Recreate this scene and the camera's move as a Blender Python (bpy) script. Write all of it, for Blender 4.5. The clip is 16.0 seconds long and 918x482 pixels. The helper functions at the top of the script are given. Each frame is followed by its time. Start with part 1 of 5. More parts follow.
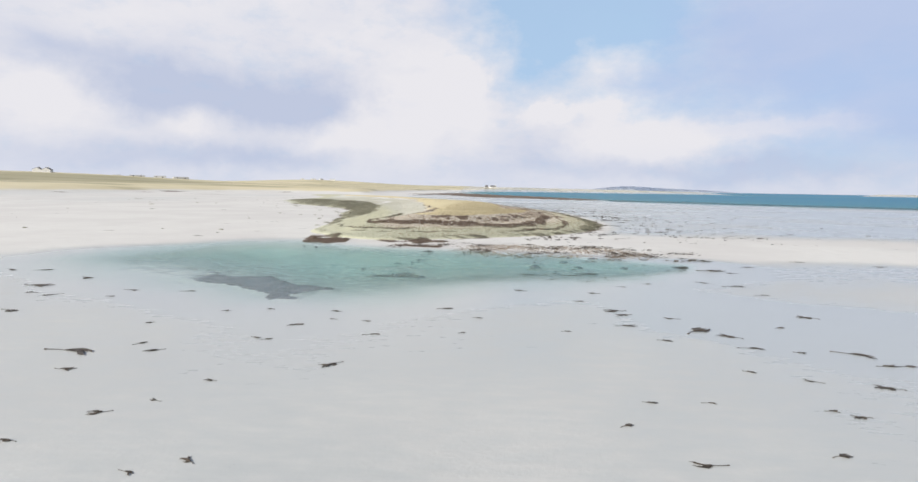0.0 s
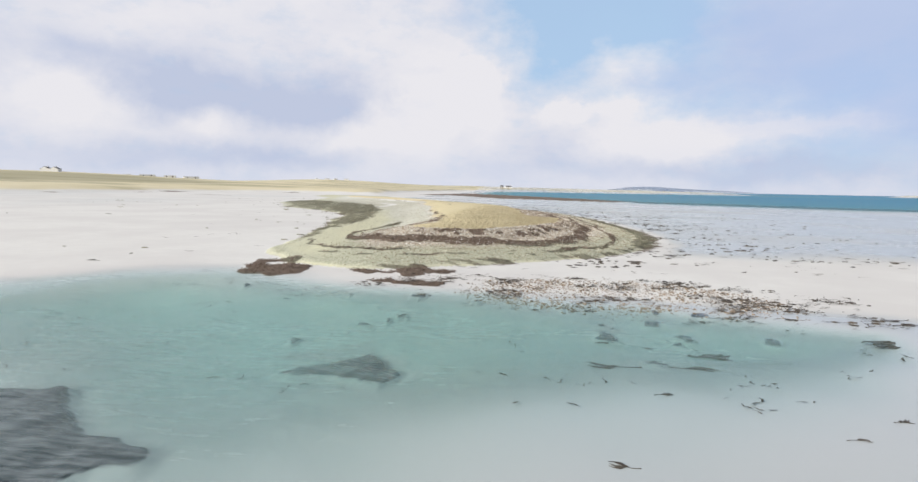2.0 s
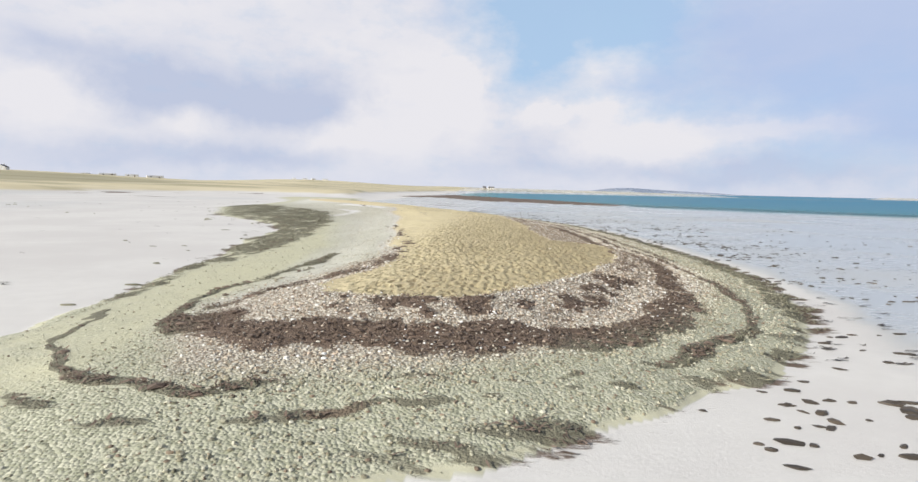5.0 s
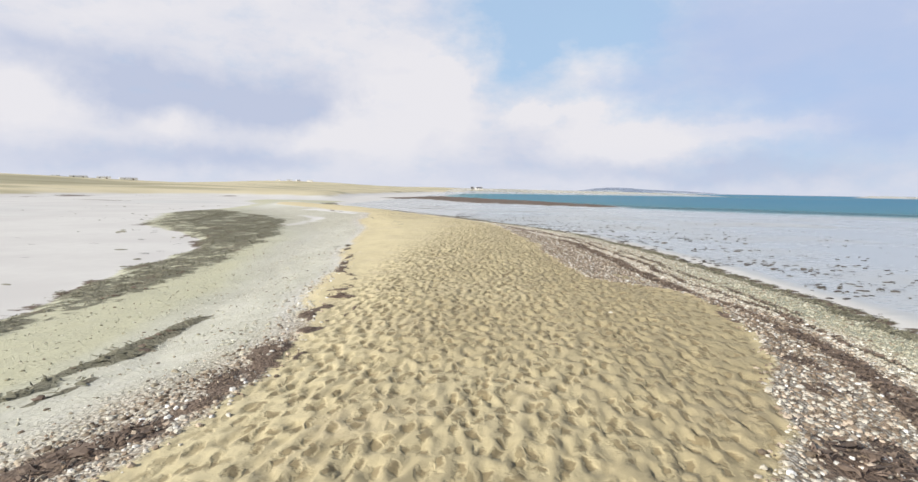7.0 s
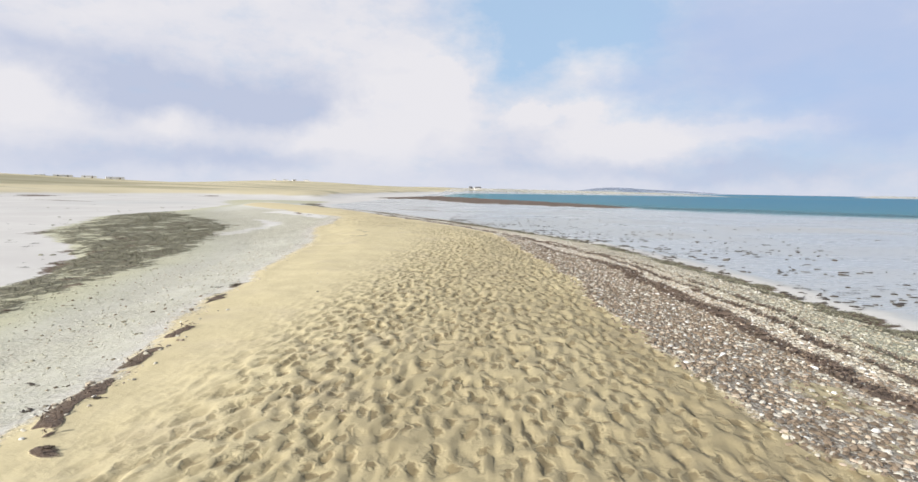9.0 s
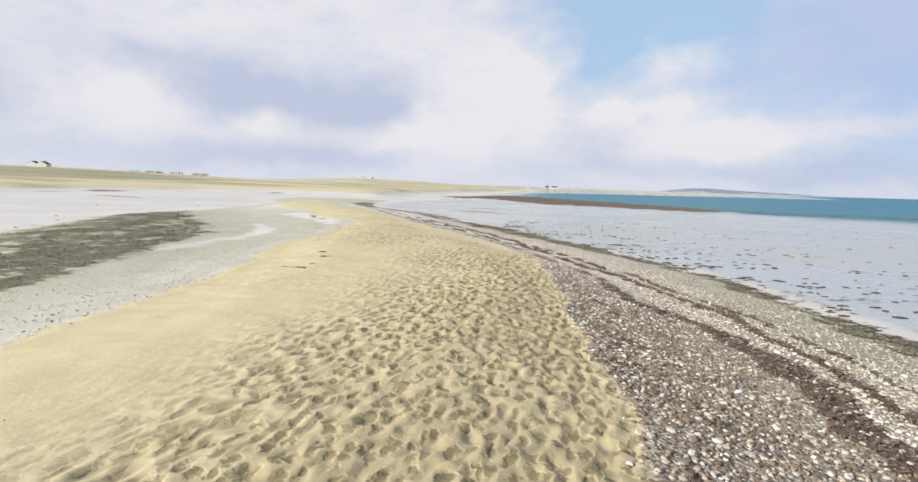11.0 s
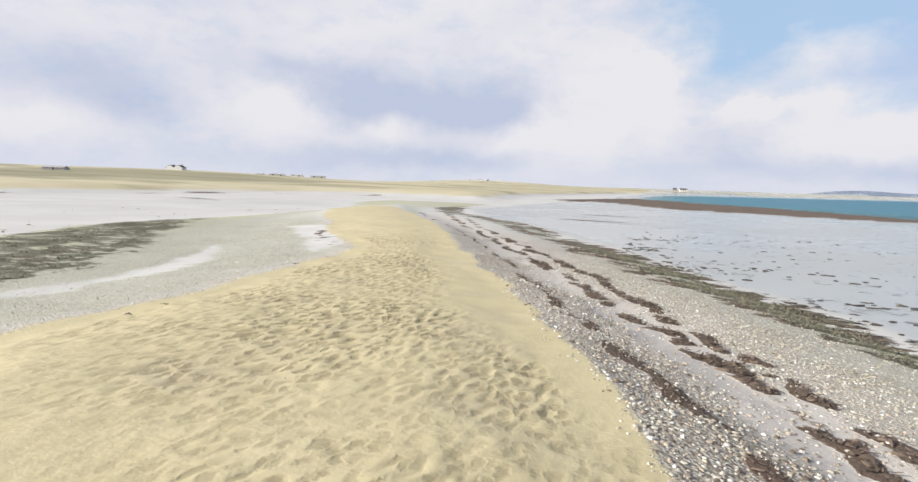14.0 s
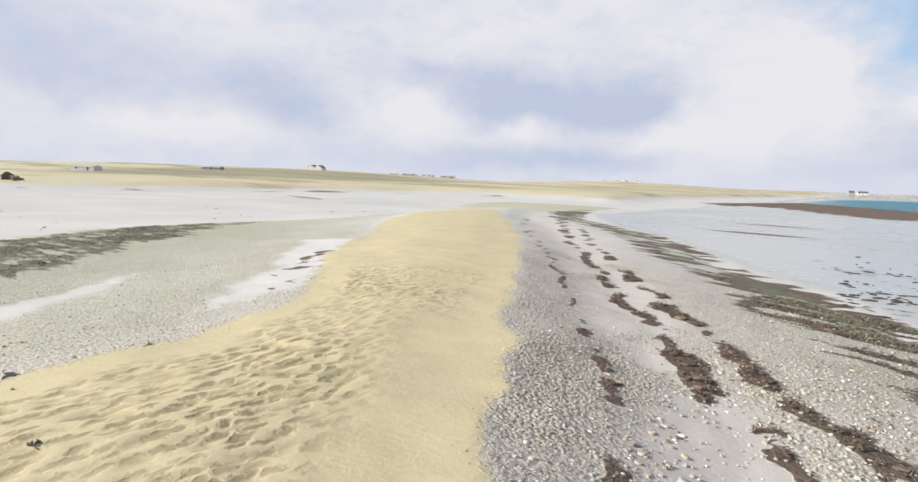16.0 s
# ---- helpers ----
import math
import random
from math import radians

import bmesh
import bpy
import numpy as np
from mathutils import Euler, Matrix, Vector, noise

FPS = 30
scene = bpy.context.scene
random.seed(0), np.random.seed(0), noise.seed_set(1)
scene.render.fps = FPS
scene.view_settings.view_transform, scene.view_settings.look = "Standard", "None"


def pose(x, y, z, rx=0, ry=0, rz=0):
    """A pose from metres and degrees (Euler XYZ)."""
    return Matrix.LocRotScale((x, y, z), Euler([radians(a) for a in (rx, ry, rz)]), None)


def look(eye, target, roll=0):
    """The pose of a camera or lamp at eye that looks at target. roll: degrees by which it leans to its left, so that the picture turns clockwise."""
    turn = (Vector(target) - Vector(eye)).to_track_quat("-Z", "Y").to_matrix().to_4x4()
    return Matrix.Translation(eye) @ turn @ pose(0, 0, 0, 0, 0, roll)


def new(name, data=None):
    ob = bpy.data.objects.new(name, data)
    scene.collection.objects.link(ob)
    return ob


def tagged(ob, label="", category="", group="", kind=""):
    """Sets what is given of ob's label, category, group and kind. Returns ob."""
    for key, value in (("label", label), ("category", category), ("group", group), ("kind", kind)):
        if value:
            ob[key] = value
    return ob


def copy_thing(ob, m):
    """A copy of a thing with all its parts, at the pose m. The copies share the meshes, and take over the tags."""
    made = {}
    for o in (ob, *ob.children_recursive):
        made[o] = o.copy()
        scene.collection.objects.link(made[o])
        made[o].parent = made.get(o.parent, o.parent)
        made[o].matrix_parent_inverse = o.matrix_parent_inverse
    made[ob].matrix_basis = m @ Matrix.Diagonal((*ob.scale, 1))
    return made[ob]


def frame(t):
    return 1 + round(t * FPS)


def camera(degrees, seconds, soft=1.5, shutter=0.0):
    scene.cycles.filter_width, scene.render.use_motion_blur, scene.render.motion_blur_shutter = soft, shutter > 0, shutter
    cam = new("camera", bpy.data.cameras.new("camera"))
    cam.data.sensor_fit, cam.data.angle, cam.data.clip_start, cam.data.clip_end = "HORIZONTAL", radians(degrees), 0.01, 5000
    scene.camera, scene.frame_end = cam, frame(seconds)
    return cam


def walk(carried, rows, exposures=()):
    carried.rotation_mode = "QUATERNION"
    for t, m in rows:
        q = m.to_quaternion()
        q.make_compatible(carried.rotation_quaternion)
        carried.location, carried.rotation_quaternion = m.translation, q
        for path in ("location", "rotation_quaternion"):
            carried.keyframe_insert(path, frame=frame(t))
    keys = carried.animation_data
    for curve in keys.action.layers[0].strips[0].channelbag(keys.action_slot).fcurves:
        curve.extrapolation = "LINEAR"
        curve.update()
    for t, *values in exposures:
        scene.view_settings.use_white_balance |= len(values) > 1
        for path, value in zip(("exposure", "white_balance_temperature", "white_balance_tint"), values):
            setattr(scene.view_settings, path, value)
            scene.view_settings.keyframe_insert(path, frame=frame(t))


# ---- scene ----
cam = camera(78.6, 16.0)
PATH = [
    (0, (1.869, 1.036, 5.399), (1.756, 3.024, 5.209), 1.0),
    (0.5, (1.784, 5.472, 5.42), (1.664, 7.459, 5.231), 1.0),
    (1, (1.621, 10.202, 5.552), (1.488, 12.189, 5.361), 1.0),
    (1.5, (1.353, 14.853, 5.593), (1.199, 16.838, 5.401), 1.0),
    (2, (0.959, 19.42, 5.648), (0.794, 21.404, 5.457), 1.1),
    (2.5, (0.37, 24.283, 5.717), (0.204, 26.267, 5.526), 1.1),
    (3, (-0.353, 29.147, 5.846), (-0.489, 31.133, 5.655), 1.1),
    (3.5, (-0.993, 33.734, 5.975), (-1.129, 35.72, 5.784), 1.3),
    (3.7, (-1.306, 35.606, 5.987), (-1.439, 37.593, 5.799), 1.4),
    (5.8, (-1.074, 55.142, 6.162), (-1.143, 57.132, 5.975), 1.1),
    (6, (-1.136, 56.929, 6.181), (-1.197, 58.919, 5.995), 1.1),
    (6.5, (-1.448, 61.395, 6.212), (-1.503, 63.386, 6.027), 1.1),
    (7, (-1.583, 66.15, 6.265), (-1.64, 68.141, 6.08), 1.0),
    (7.5, (-1.623, 70.667, 6.217), (-1.679, 72.657, 6.033), 1.0),
    (8, (-1.526, 75.519, 6.144), (-1.581, 77.509, 5.961), 1.0),
    (8.5, (-1.398, 79.872, 6.117), (-1.45, 81.863, 5.933), 1.0),
    (9, (-1.22, 84.772, 6.041), (-1.273, 86.763, 5.856), 1.0),
    (9.2, (-1.171, 86.635, 6.002), (-1.218, 88.626, 5.818), 0.9),
    (11.3, (1.543, 107.162, 6.192), (1.202, 109.123, 5.996), 1.5),
    (11.5, (1.436, 109.097, 6.18), (1.096, 111.058, 5.984), 1.4),
    (12, (1.178, 113.767, 6.142), (0.793, 115.72, 5.948), 1.4),
    (12.5, (0.786, 118.757, 6.096), (0.288, 120.684, 5.903), 1.4),
    (13, (0.34, 123.522, 6.052), (-0.277, 125.414, 5.857), 1.4),
    (13.5, (-0.257, 128.56, 6.05), (-0.929, 130.433, 5.854), 1.5),
    (14, (-1.051, 133.284, 6.027), (-1.773, 135.139, 5.829), 1.5),
    (14.5, (-1.988, 138.465, 6.008), (-2.917, 140.225, 5.803), 1.6),
    (15, (-2.959, 143.239, 5.998), (-4.036, 144.911, 5.786), 1.8),
    (15.5, (-4.448, 148.364, 5.957), (-5.557, 150.015, 5.745), 1.8),
    (16, (-5.894, 153.094, 5.878), (-7.031, 154.726, 5.669), 1.8),
]
walk(cam, [(t, look(eye, target, roll)) for t, eye, target, roll in PATH], exposures=((0.0, 0.14), (16.0, 0.14)))

# ---- sky, sun and exposure ----
SUN_AZ, SUN_EL = radians(-128), radians(27)
SUN_DIR = Vector((math.sin(SUN_AZ) * math.cos(SUN_EL), math.cos(SUN_AZ) * math.cos(SUN_EL), math.sin(SUN_EL)))


class Nodes:
    """A short way to write node trees."""

    def __init__(self, tree):
        self.tree = tree
        tree.nodes.clear()

    def add(self, kind, inputs=None, **settings):
        node = self.tree.nodes.new(kind)
        for key, value in settings.items():
            setattr(node, key, value)
        for key, value in (inputs or {}).items():
            self.put(node.inputs[key], value)
        return node

    def put(self, socket, value):
        if isinstance(value, bpy.types.NodeSocket):
            self.tree.links.new(value, socket)
        else:
            socket.default_value = value

    def math(self, op, *values, clamp=False):
        node = self.add("ShaderNodeMath", operation=op, use_clamp=clamp)
        for socket, value in zip(node.inputs, values):
            self.put(socket, value)
        return node.outputs[0]

    def vec(self, op, *values):
        node = self.add("ShaderNodeVectorMath", operation=op)
        for socket, value in zip(node.inputs, values):
            self.put(socket, value)
        return node.outputs["Value" if op in ("DOT_PRODUCT", "LENGTH") else "Vector"]

    def mix(self, fac, a, b, blend="MIX"):
        node = self.add("ShaderNodeMix", data_type="RGBA", blend_type=blend, clamp_factor=True)
        self.put(node.inputs[0], fac)
        for socket, value in ((node.inputs[6], a), (node.inputs[7], b)):
            self.put(socket, (*value, 1) if isinstance(value, tuple) and len(value) == 3 else value)
        return node.outputs[2]

    def noise(self, scale, vector=None, detail=4.0, rough=0.55, out="Fac", distortion=0.0):
        node = self.add("ShaderNodeTexNoise", {"Scale": scale, "Detail": detail, "Roughness": rough, "Distortion": distortion})
        if vector is not None:
            self.put(node.inputs["Vector"], vector)
        return node.outputs[out]

    def step(self, value, low, high):
        node = self.add("ShaderNodeMapRange", {"Value": value, "From Min": low, "From Max": high}, interpolation_type="SMOOTHSTEP")
        return node.outputs[0]

    def spread(self, value, low, high):
        node = self.add("ShaderNodeMapRange", {"Value": value, "To Min": low, "To Max": high})
        return node.outputs[0]

    def sum(self, *values):
        total = values[0]
        for value in values[1:]:
            total = self.math("ADD", total, value)
        return total


# soft shapes of the sky: degrees to the right of north, degrees up, half width, half height, strength
GREY_CLOUD = [
    (-26, 8.6, 13, 2.6, 0.75), (-33, 8.8, 6, 2.0, 0.5), (-21.5, 6.2, 5.5, 2.0, 0.6), (-15.5, 8.8, 5, 1.8, 0.45), (-38, 10.6, 5, 1.2, 0.4),
    (-31, 6.3, 4, 1.8, 0.4), (-33, 2.2, 13, 1.4, 0.5), (-22, 2.4, 8, 1.4, 0.5), (3.7, 3.6, 4, 2.4, 0.4), (18, 2.0, 14, 1.1, 0.55),
    (30, 2.2, 9, 1.8, 0.6), (36, 5.2, 4, 1.6, 0.6), (-69, 8.4, 8, 3.6, 0.6), (-55, 9.0, 7, 2.4, 0.6), (-51.5, 6.2, 5, 2.0, 0.6), (-74, 13, 7, 3, 0.4),
    (25, 13, 8, 4.5, 0.55), (35, 13.5, 7, 5, 0.45),
]
BLUE_SKY = [
    (3.0, 17.5, 7, 4.2, 1.0), (9.5, 17, 7, 4.6, 1.0), (4.5, 12, 4, 3.0, 0.75), (15.5, 13.6, 5, 4.2, 0.8), (27, 8.6, 8, 2.8, 0.55),
    (33, 9, 6, 3, 0.3), (31, 3.6, 9, 2.4, 0.5), (46, 10, 10, 9, 0.3), (15, 7.5, 5, 2.5, 0.4), (18, 22, 14, 5, 0.7),
]
VIOLET_SKY = [(25, 12.5, 8, 5.5, 0.9), (34, 12, 9, 6.5, 0.9), (34, 5.5, 9, 3, 0.6), (47, 11, 10, 9, 0.7), (15, 9, 4, 2, 0.4)]
WHITE_PUFF = [
    (5, 7.8, 1.6, 0.8, 0.7), (14.2, 4.9, 6, 1.5, 0.9), (11, 7.7, 3, 1.0, 0.6), (12.2, 12, 3.2, 2.2, 0.4), (29, 15, 5, 3, 0.3),
    (-8, 8, 4, 3.6, 0.9), (-2.6, 9.5, 2, 2.6, 0.7), (-38.8, 7.6, 5, 2.3, 1.0), (-28, 5.2, 2.6, 1.3, 0.7), (-16, 5, 5, 1.6, 0.7), (27, 5.4, 6, 0.9, 0.6), (-62, 4.6, 9, 1.3, 0.6),
]

world = bpy.data.worlds.new("sky")
scene.world = world
world.use_nodes = True
N = Nodes(world.node_tree)
way = N.add("ShaderNodeTexCoord").outputs["Generated"]
split = N.add("ShaderNodeSeparateXYZ", {0: way})
bearing = N.math("MULTIPLY", N.math("ARCTAN2", split.outputs[0], split.outputs[1]), 57.2958)
rise = N.math("MULTIPLY", N.math("ARCSINE", split.outputs[2]), 57.2958)
flat = N.add("ShaderNodeCombineXYZ", {0: bearing, 1: rise, 2: 0.0}).outputs[0]
warp = N.vec("SUBTRACT", N.noise(7.0, way, 5.0, 0.6, "Color"), (0.5, 0.5, 0.5))
flat = N.vec("ADD", flat, N.vec("MULTIPLY", warp, (11.0, 5.5, 0.0)))


def soft_shapes(shapes):
    total = 0.0
    for u, v, ru, rv, amount in shapes:
        near = N.vec("MULTIPLY", N.vec("SUBTRACT", flat, (u, v, 0)), (1 / ru, 1 / rv, 0))
        glow = N.math("POWER", 0.36788, N.vec("DOT_PRODUCT", near, near))
        total = N.math("MULTIPLY_ADD", glow, amount, total)
    return total


billow = N.noise(5.0, N.vec("MULTIPLY", way, (1.0, 1.0, 2.2)), 7.0, 0.6)
wisp = N.noise(16.0, N.vec("MULTIPLY", way, (1.0, 1.0, 2.0)), 5.0, 0.6)
puff = soft_shapes(WHITE_PUFF)
grey = N.math("SUBTRACT", soft_shapes(GREY_CLOUD), N.math("MULTIPLY", puff, 0.75))
grey = N.math("ADD", N.sum(grey, N.math("MULTIPLY", N.math("SUBTRACT", billow, 0.5), 0.9), N.math("MULTIPLY", N.math("SUBTRACT", wisp, 0.5), 0.3)), 0.2, clamp=True)
blue = N.math("SUBTRACT", soft_shapes(BLUE_SKY), N.math("MULTIPLY", puff, 0.8))
blue = N.math("ADD", blue, N.math("MULTIPLY", N.math("SUBTRACT", wisp, 0.5), 1.1), clamp=True)
air = N.add("ShaderNodeTexSky", sky_type="NISHITA", sun_disc=False, sun_elevation=SUN_EL, sun_rotation=SUN_AZ, altitude=10.0, air_density=1.0, dust_density=0.6, ozone_density=2.0)
cloud = N.mix(grey, (8.1, 8.0, 8.4), (5.2, 5.75, 7.3))
cloud = N.mix(N.math("MULTIPLY", blue, 0.9), cloud, N.mix(0.8, air.outputs[0], (4.2, 6.2, 8.7)))
violet = N.math("ADD", soft_shapes(VIOLET_SKY), N.math("MULTIPLY", N.math("SUBTRACT", billow, 0.56), 1.2), clamp=True)
cloud = N.mix(N.math("MULTIPLY", violet, 0.75), cloud, (4.4, 5.5, 8.0))
low = N.step(rise, 5.0, 0.0)
cloud = N.mix(N.math("MULTIPLY", low, 0.35), cloud, (6.0, 6.6, 8.1))
# broken cloud and blue overhead
high = N.math("MULTIPLY", N.step(rise, 20.0, 34.0), N.step(billow, 0.72, 0.52))
cloud = N.mix(high, cloud, N.vec("MULTIPLY", air.outputs[0], (0.6, 0.6, 0.6)))
back = N.add("ShaderNodeBackground", {"Color": cloud, "Strength": 0.092})
N.add("ShaderNodeOutputWorld", {"Surface": back.outputs[0]})

sun = new("sun", bpy.data.lights.new("sun", "SUN"))
sun.data.energy, sun.data.angle, sun.data.color = 5.0, radians(1.5), (1.0, 0.96, 0.88)
sun.matrix_basis = look(SUN_DIR * 300, (0, 0, 0))


# ---- the plan, in metres ----
# edge of the dry dune sand on top of the spit, round from its tip up the east side and back down the west
SAND_EAST = [(-7.7, 68.7), (-5.6, 68.1), (-3.2, 68.5), (-1.3, 69.1), (1.2, 71.4), (4.1, 75.6), (5.6, 79.4), (6.7, 83), (7.3, 87.5), (6.6, 91), (4.4, 93.6), (3.6, 98), (3.4, 104),
             (3.2, 111), (2.9, 118), (2.4, 126), (1.5, 133), (0.2, 138), (-1.8, 143.5), (-4.2, 149), (-7.8, 156.5), (-10.3, 160.5), (-13.7, 166.5), (-16.8, 172.8),
             (-22.7, 184), (-31, 197.5), (-45, 218), (-62, 250)]
SAND_WEST = [(-60, 232), (-52, 208), (-42, 193), (-35, 184), (-28.5, 174.8), (-22.8, 168), (-20.3, 163.5), (-18.6, 158), (-17.8, 152), (-17.2, 146), (-17, 141), (-15.2, 134.5),
             (-12.9, 127), (-12.1, 118), (-11.3, 111), (-9.8, 104), (-8.3, 97.5), (-7.9, 92), (-7.2, 85), (-6.5, 79), (-6.4, 76), (-7.5, 73), (-8.2, 70.4)]
# foot of the spit
FOOT_EAST = [(-7.9, 56.1), (-4.7, 57.6), (-0.9, 59.2), (3.6, 62.6), (7.7, 65.7), (11.7, 70.5), (14.3, 75), (16.3, 79.5), (17.6, 86), (18.5, 95), (18.4, 104),
             (17.6, 116), (16.5, 127), (15, 136), (13, 146), (10.2, 154), (7, 160), (4, 166.5), (0, 174), (-4, 182), (-9, 192), (-15.5, 201), (-20.5, 212),
             (-27, 223), (-33, 229), (-42, 240), (-50, 255), (-56, 285), (-60, 330)]
FOOT_WEST = [(-110, 330), (-85, 275), (-71, 245), (-66, 225), (-64, 210), (-63, 196), (-64.5, 184), (-62, 174), (-57, 163), (-50, 147), (-42, 139), (-33, 129),
             (-28, 119), (-26.5, 111), (-26, 104), (-24, 97), (-22.3, 91), (-21.3, 84), (-20.5, 78), (-19.8, 72), (-19.3, 66.5), (-17.8, 61.7), (-15.3, 58.6),
             (-12.9, 57.2), (-11.3, 56.5), (-9.5, 56.2)]
POOL = [(-29.5, 38), (-28, 43.5), (-25.3, 48), (-21.5, 52.5), (-17.5, 54.2), (-15, 53.4), (-12.5, 51.6), (-9.5, 50.0), (-4.7, 49.0), (-0.1, 48.4), (2, 47.2), (4.3, 46.6), (7.3, 46.2),
        (11.8, 44.4), (16, 42.8), (15, 39), (12, 36.5), (8.4, 34.4), (4.6, 32.2), (2.6, 31.2), (0.8, 30), (-1.2, 28.4), (-3, 26.8), (-5.5, 26), (-10, 26.2), (-17, 29.6), (-24, 34)]
SEA = [(-60, 560), (-64, 460), (-50, 415), (-20, 380), (20, 335), (45, 287), (90, 270), (130, 245), (200, 215), (420, 120), (1200, -150), (4600, -900), (4600, 4600),
       (200, 4600), (520, 1700), (500, 1210), (300, 1160), (150, 1080), (0, 985), (-48, 880), (-62, 640)]
LAND = [(-4600, 100), (-900, 140), (-240, 185), (-194, 215), (-178, 262), (-174, 315), (-162, 342), (-136, 362), (-115, 357), (-92, 352), (-76, 338), (-66, 318),
        (-60, 330), (-66, 380), (-76, 430), (-82, 480), (-70, 640), (-55, 880), (0, 992), (150, 1088), (300, 1170), (500, 1220), (520, 1700), (200, 4600), (-4600, 4600)]
RIDGE = [(430, 3300), (900, 3150), (1500, 3350), (1600, 3900), (600, 3900)]
LOW_ISLE = [(1060, 1800), (1350, 1560), (1900, 1420), (2800, 1300), (3000, 1800), (1500, 2050)]
WEED_WEST = [(-18.2, 84), (-16.8, 94), (-18, 103.5), (-19.5, 110), (-20, 119), (-22.4, 129), (-25.5, 140), (-28.6, 150), (-30, 156), (-34.2, 161), (-37, 165), (-43.7, 172), (-53, 184)]

WEED_BED = [(-21, 35), (-18.5, 36), (-15, 34.8), (-13.6, 32.9), (-11.2, 33.7), (-10.2, 32.4), (-8.6, 31.0), (-7.7, 30.8), (-6.3, 30.2), (-6.2, 29.6), (-7.2, 29.5), (-7.7, 28.4), (-8.2, 27.9),
            (-7.5, 27.3), (-7.5, 26.9), (-8.5, 26.8), (-9.0, 27.3), (-8.9, 27.8), (-10.8, 29.3), (-11.8, 30.2), (-14.0, 30.8), (-16, 31.7), (-19, 33.4)]
SMALL_BED = [(-6.5, 36.9), (-5.0, 38.0), (-3.8, 39.3), (-2.2, 36.9), (-2.6, 35.7), (-3.5, 36.1), (-4.6, 36.5), (-5.9, 36.4)]
POOL_TUFTS = [(5.4, 43.9, 0.3), (5.1, 42.2, 0.6), (7.7, 44.5, 0.5), (-3.7, 45.1, 0.2), (-5.3, 43.6, 0.22), (-0.5, 47.7, 0.2), (-4.3, 44.3, 0.12), (8.1, 42.7, 0.5), (-7.0, 40.8, 0.4), (3.9, 46, 0.15),
              (3.5, 46.4, 0.15), (-13.5, 49.7, 0.25), (-7.2, 48.4, 0.15), (-3.6, 48.3, 0.25), (7.7, 46, 0.45), (10, 45.6, 0.5), (11.5, 42, 0.5), (6.2, 39.2, 0.3)]
# strand lines of cast weed, from the west flank round the tip and up the east side
STRAND_UPPER = [(-12.0, 86), (-12.6, 79), (-13.2, 75), (-13.7, 71), (-12.6, 67.2), (-9, 65.2), (-6, 65.2), (-3.2, 65.5), (-1, 66), (2, 66.9), (4.2, 68.1), (6.2, 71), (8.4, 75.6),
                (9.4, 80), (9.7, 85), (9.3, 91), (9.2, 98), (8.9, 106), (8.7, 114), (8.5, 121), (7.4, 127), (5.2, 131), (4.1, 136), (2.2, 141), (-0.4, 145.2), (-3.2, 150),
                (-6.0, 156), (-9.6, 164), (-12.3, 169.3), (-17, 177.5), (-22.2, 186.5), (-34, 205), (-52, 240)]
STRAND_MIDDLE = [(-17, 70), (-16, 66.3), (-14.1, 63.8), (-11.6, 61.8), (-8.5, 61.4), (-4, 62.4), (1, 63.6), (5.5, 66.8), (8.6, 69.8), (10.6, 72.5), (11.8, 76.5), (12.2, 81), (11.4, 86.5),
                 (12.3, 92), (11.2, 99), (10.7, 104), (11.1, 110), (10.3, 118), (9.9, 124), (9.2, 129), (7.6, 133.7), (5.8, 138.3), (3.6, 143.2), (1.6, 148.4), (-0.6, 152.6),
                 (-3.2, 157.2), (-6.6, 164.5), (-9.0, 169), (-13.1, 176), (-16, 181), (-22, 191.8), (-31, 209), (-41.5, 231), (-57, 272)]
STRAND_LOWER = [(13.4, 92), (12.7, 104), (12.5, 115), (11.6, 122), (10.9, 127.8), (9.0, 132.6), (7.4, 137.4), (5.6, 141.8), (3.2, 147.6), (0.8, 152.4), (-2, 158.4), (-5.0, 165.4), (-6.8, 168.6),
                (-9.8, 173.6), (-14.1, 180.9), (-19.5, 190.5), (-26, 203), (-33, 218)]
STRAND_CREST = [(-8.4, 69.4), (-7.4, 68.2), (-5.6, 67.4), (-3, 67.6), (0.6, 68.8), (2.8, 71.3), (5.4, 75.8), (6.8, 79), (7.3, 83), (7.5, 87)]
STRAND_WEST = [(-11.5, 68.6), (-10.9, 71.2), (-9.5, 72.2), (-8.5, 73.6), (-7.2, 75.4), (-6.7, 78), (-6.6, 83), (-6.9, 87), (-7.5, 91.5), (-9.3, 101), (-11.1, 109.5)]
STRAND_THIN = [(-12.7, 70.5), (-12.2, 73), (-11.5, 76.5), (-11.2, 80)]
STRAND_TIP = [(-14, 61.6), (-10.3, 59.6), (-6.5, 59.9), (-2, 61.6), (3, 64)]

RNG = np.random.default_rng(7)
LATTICE = RNG.random((4, 256, 256))


def ss(v, a, b):
    t = np.clip((v - a) / (b - a), 0, 1)
    return t * t * (3 - 2 * t)


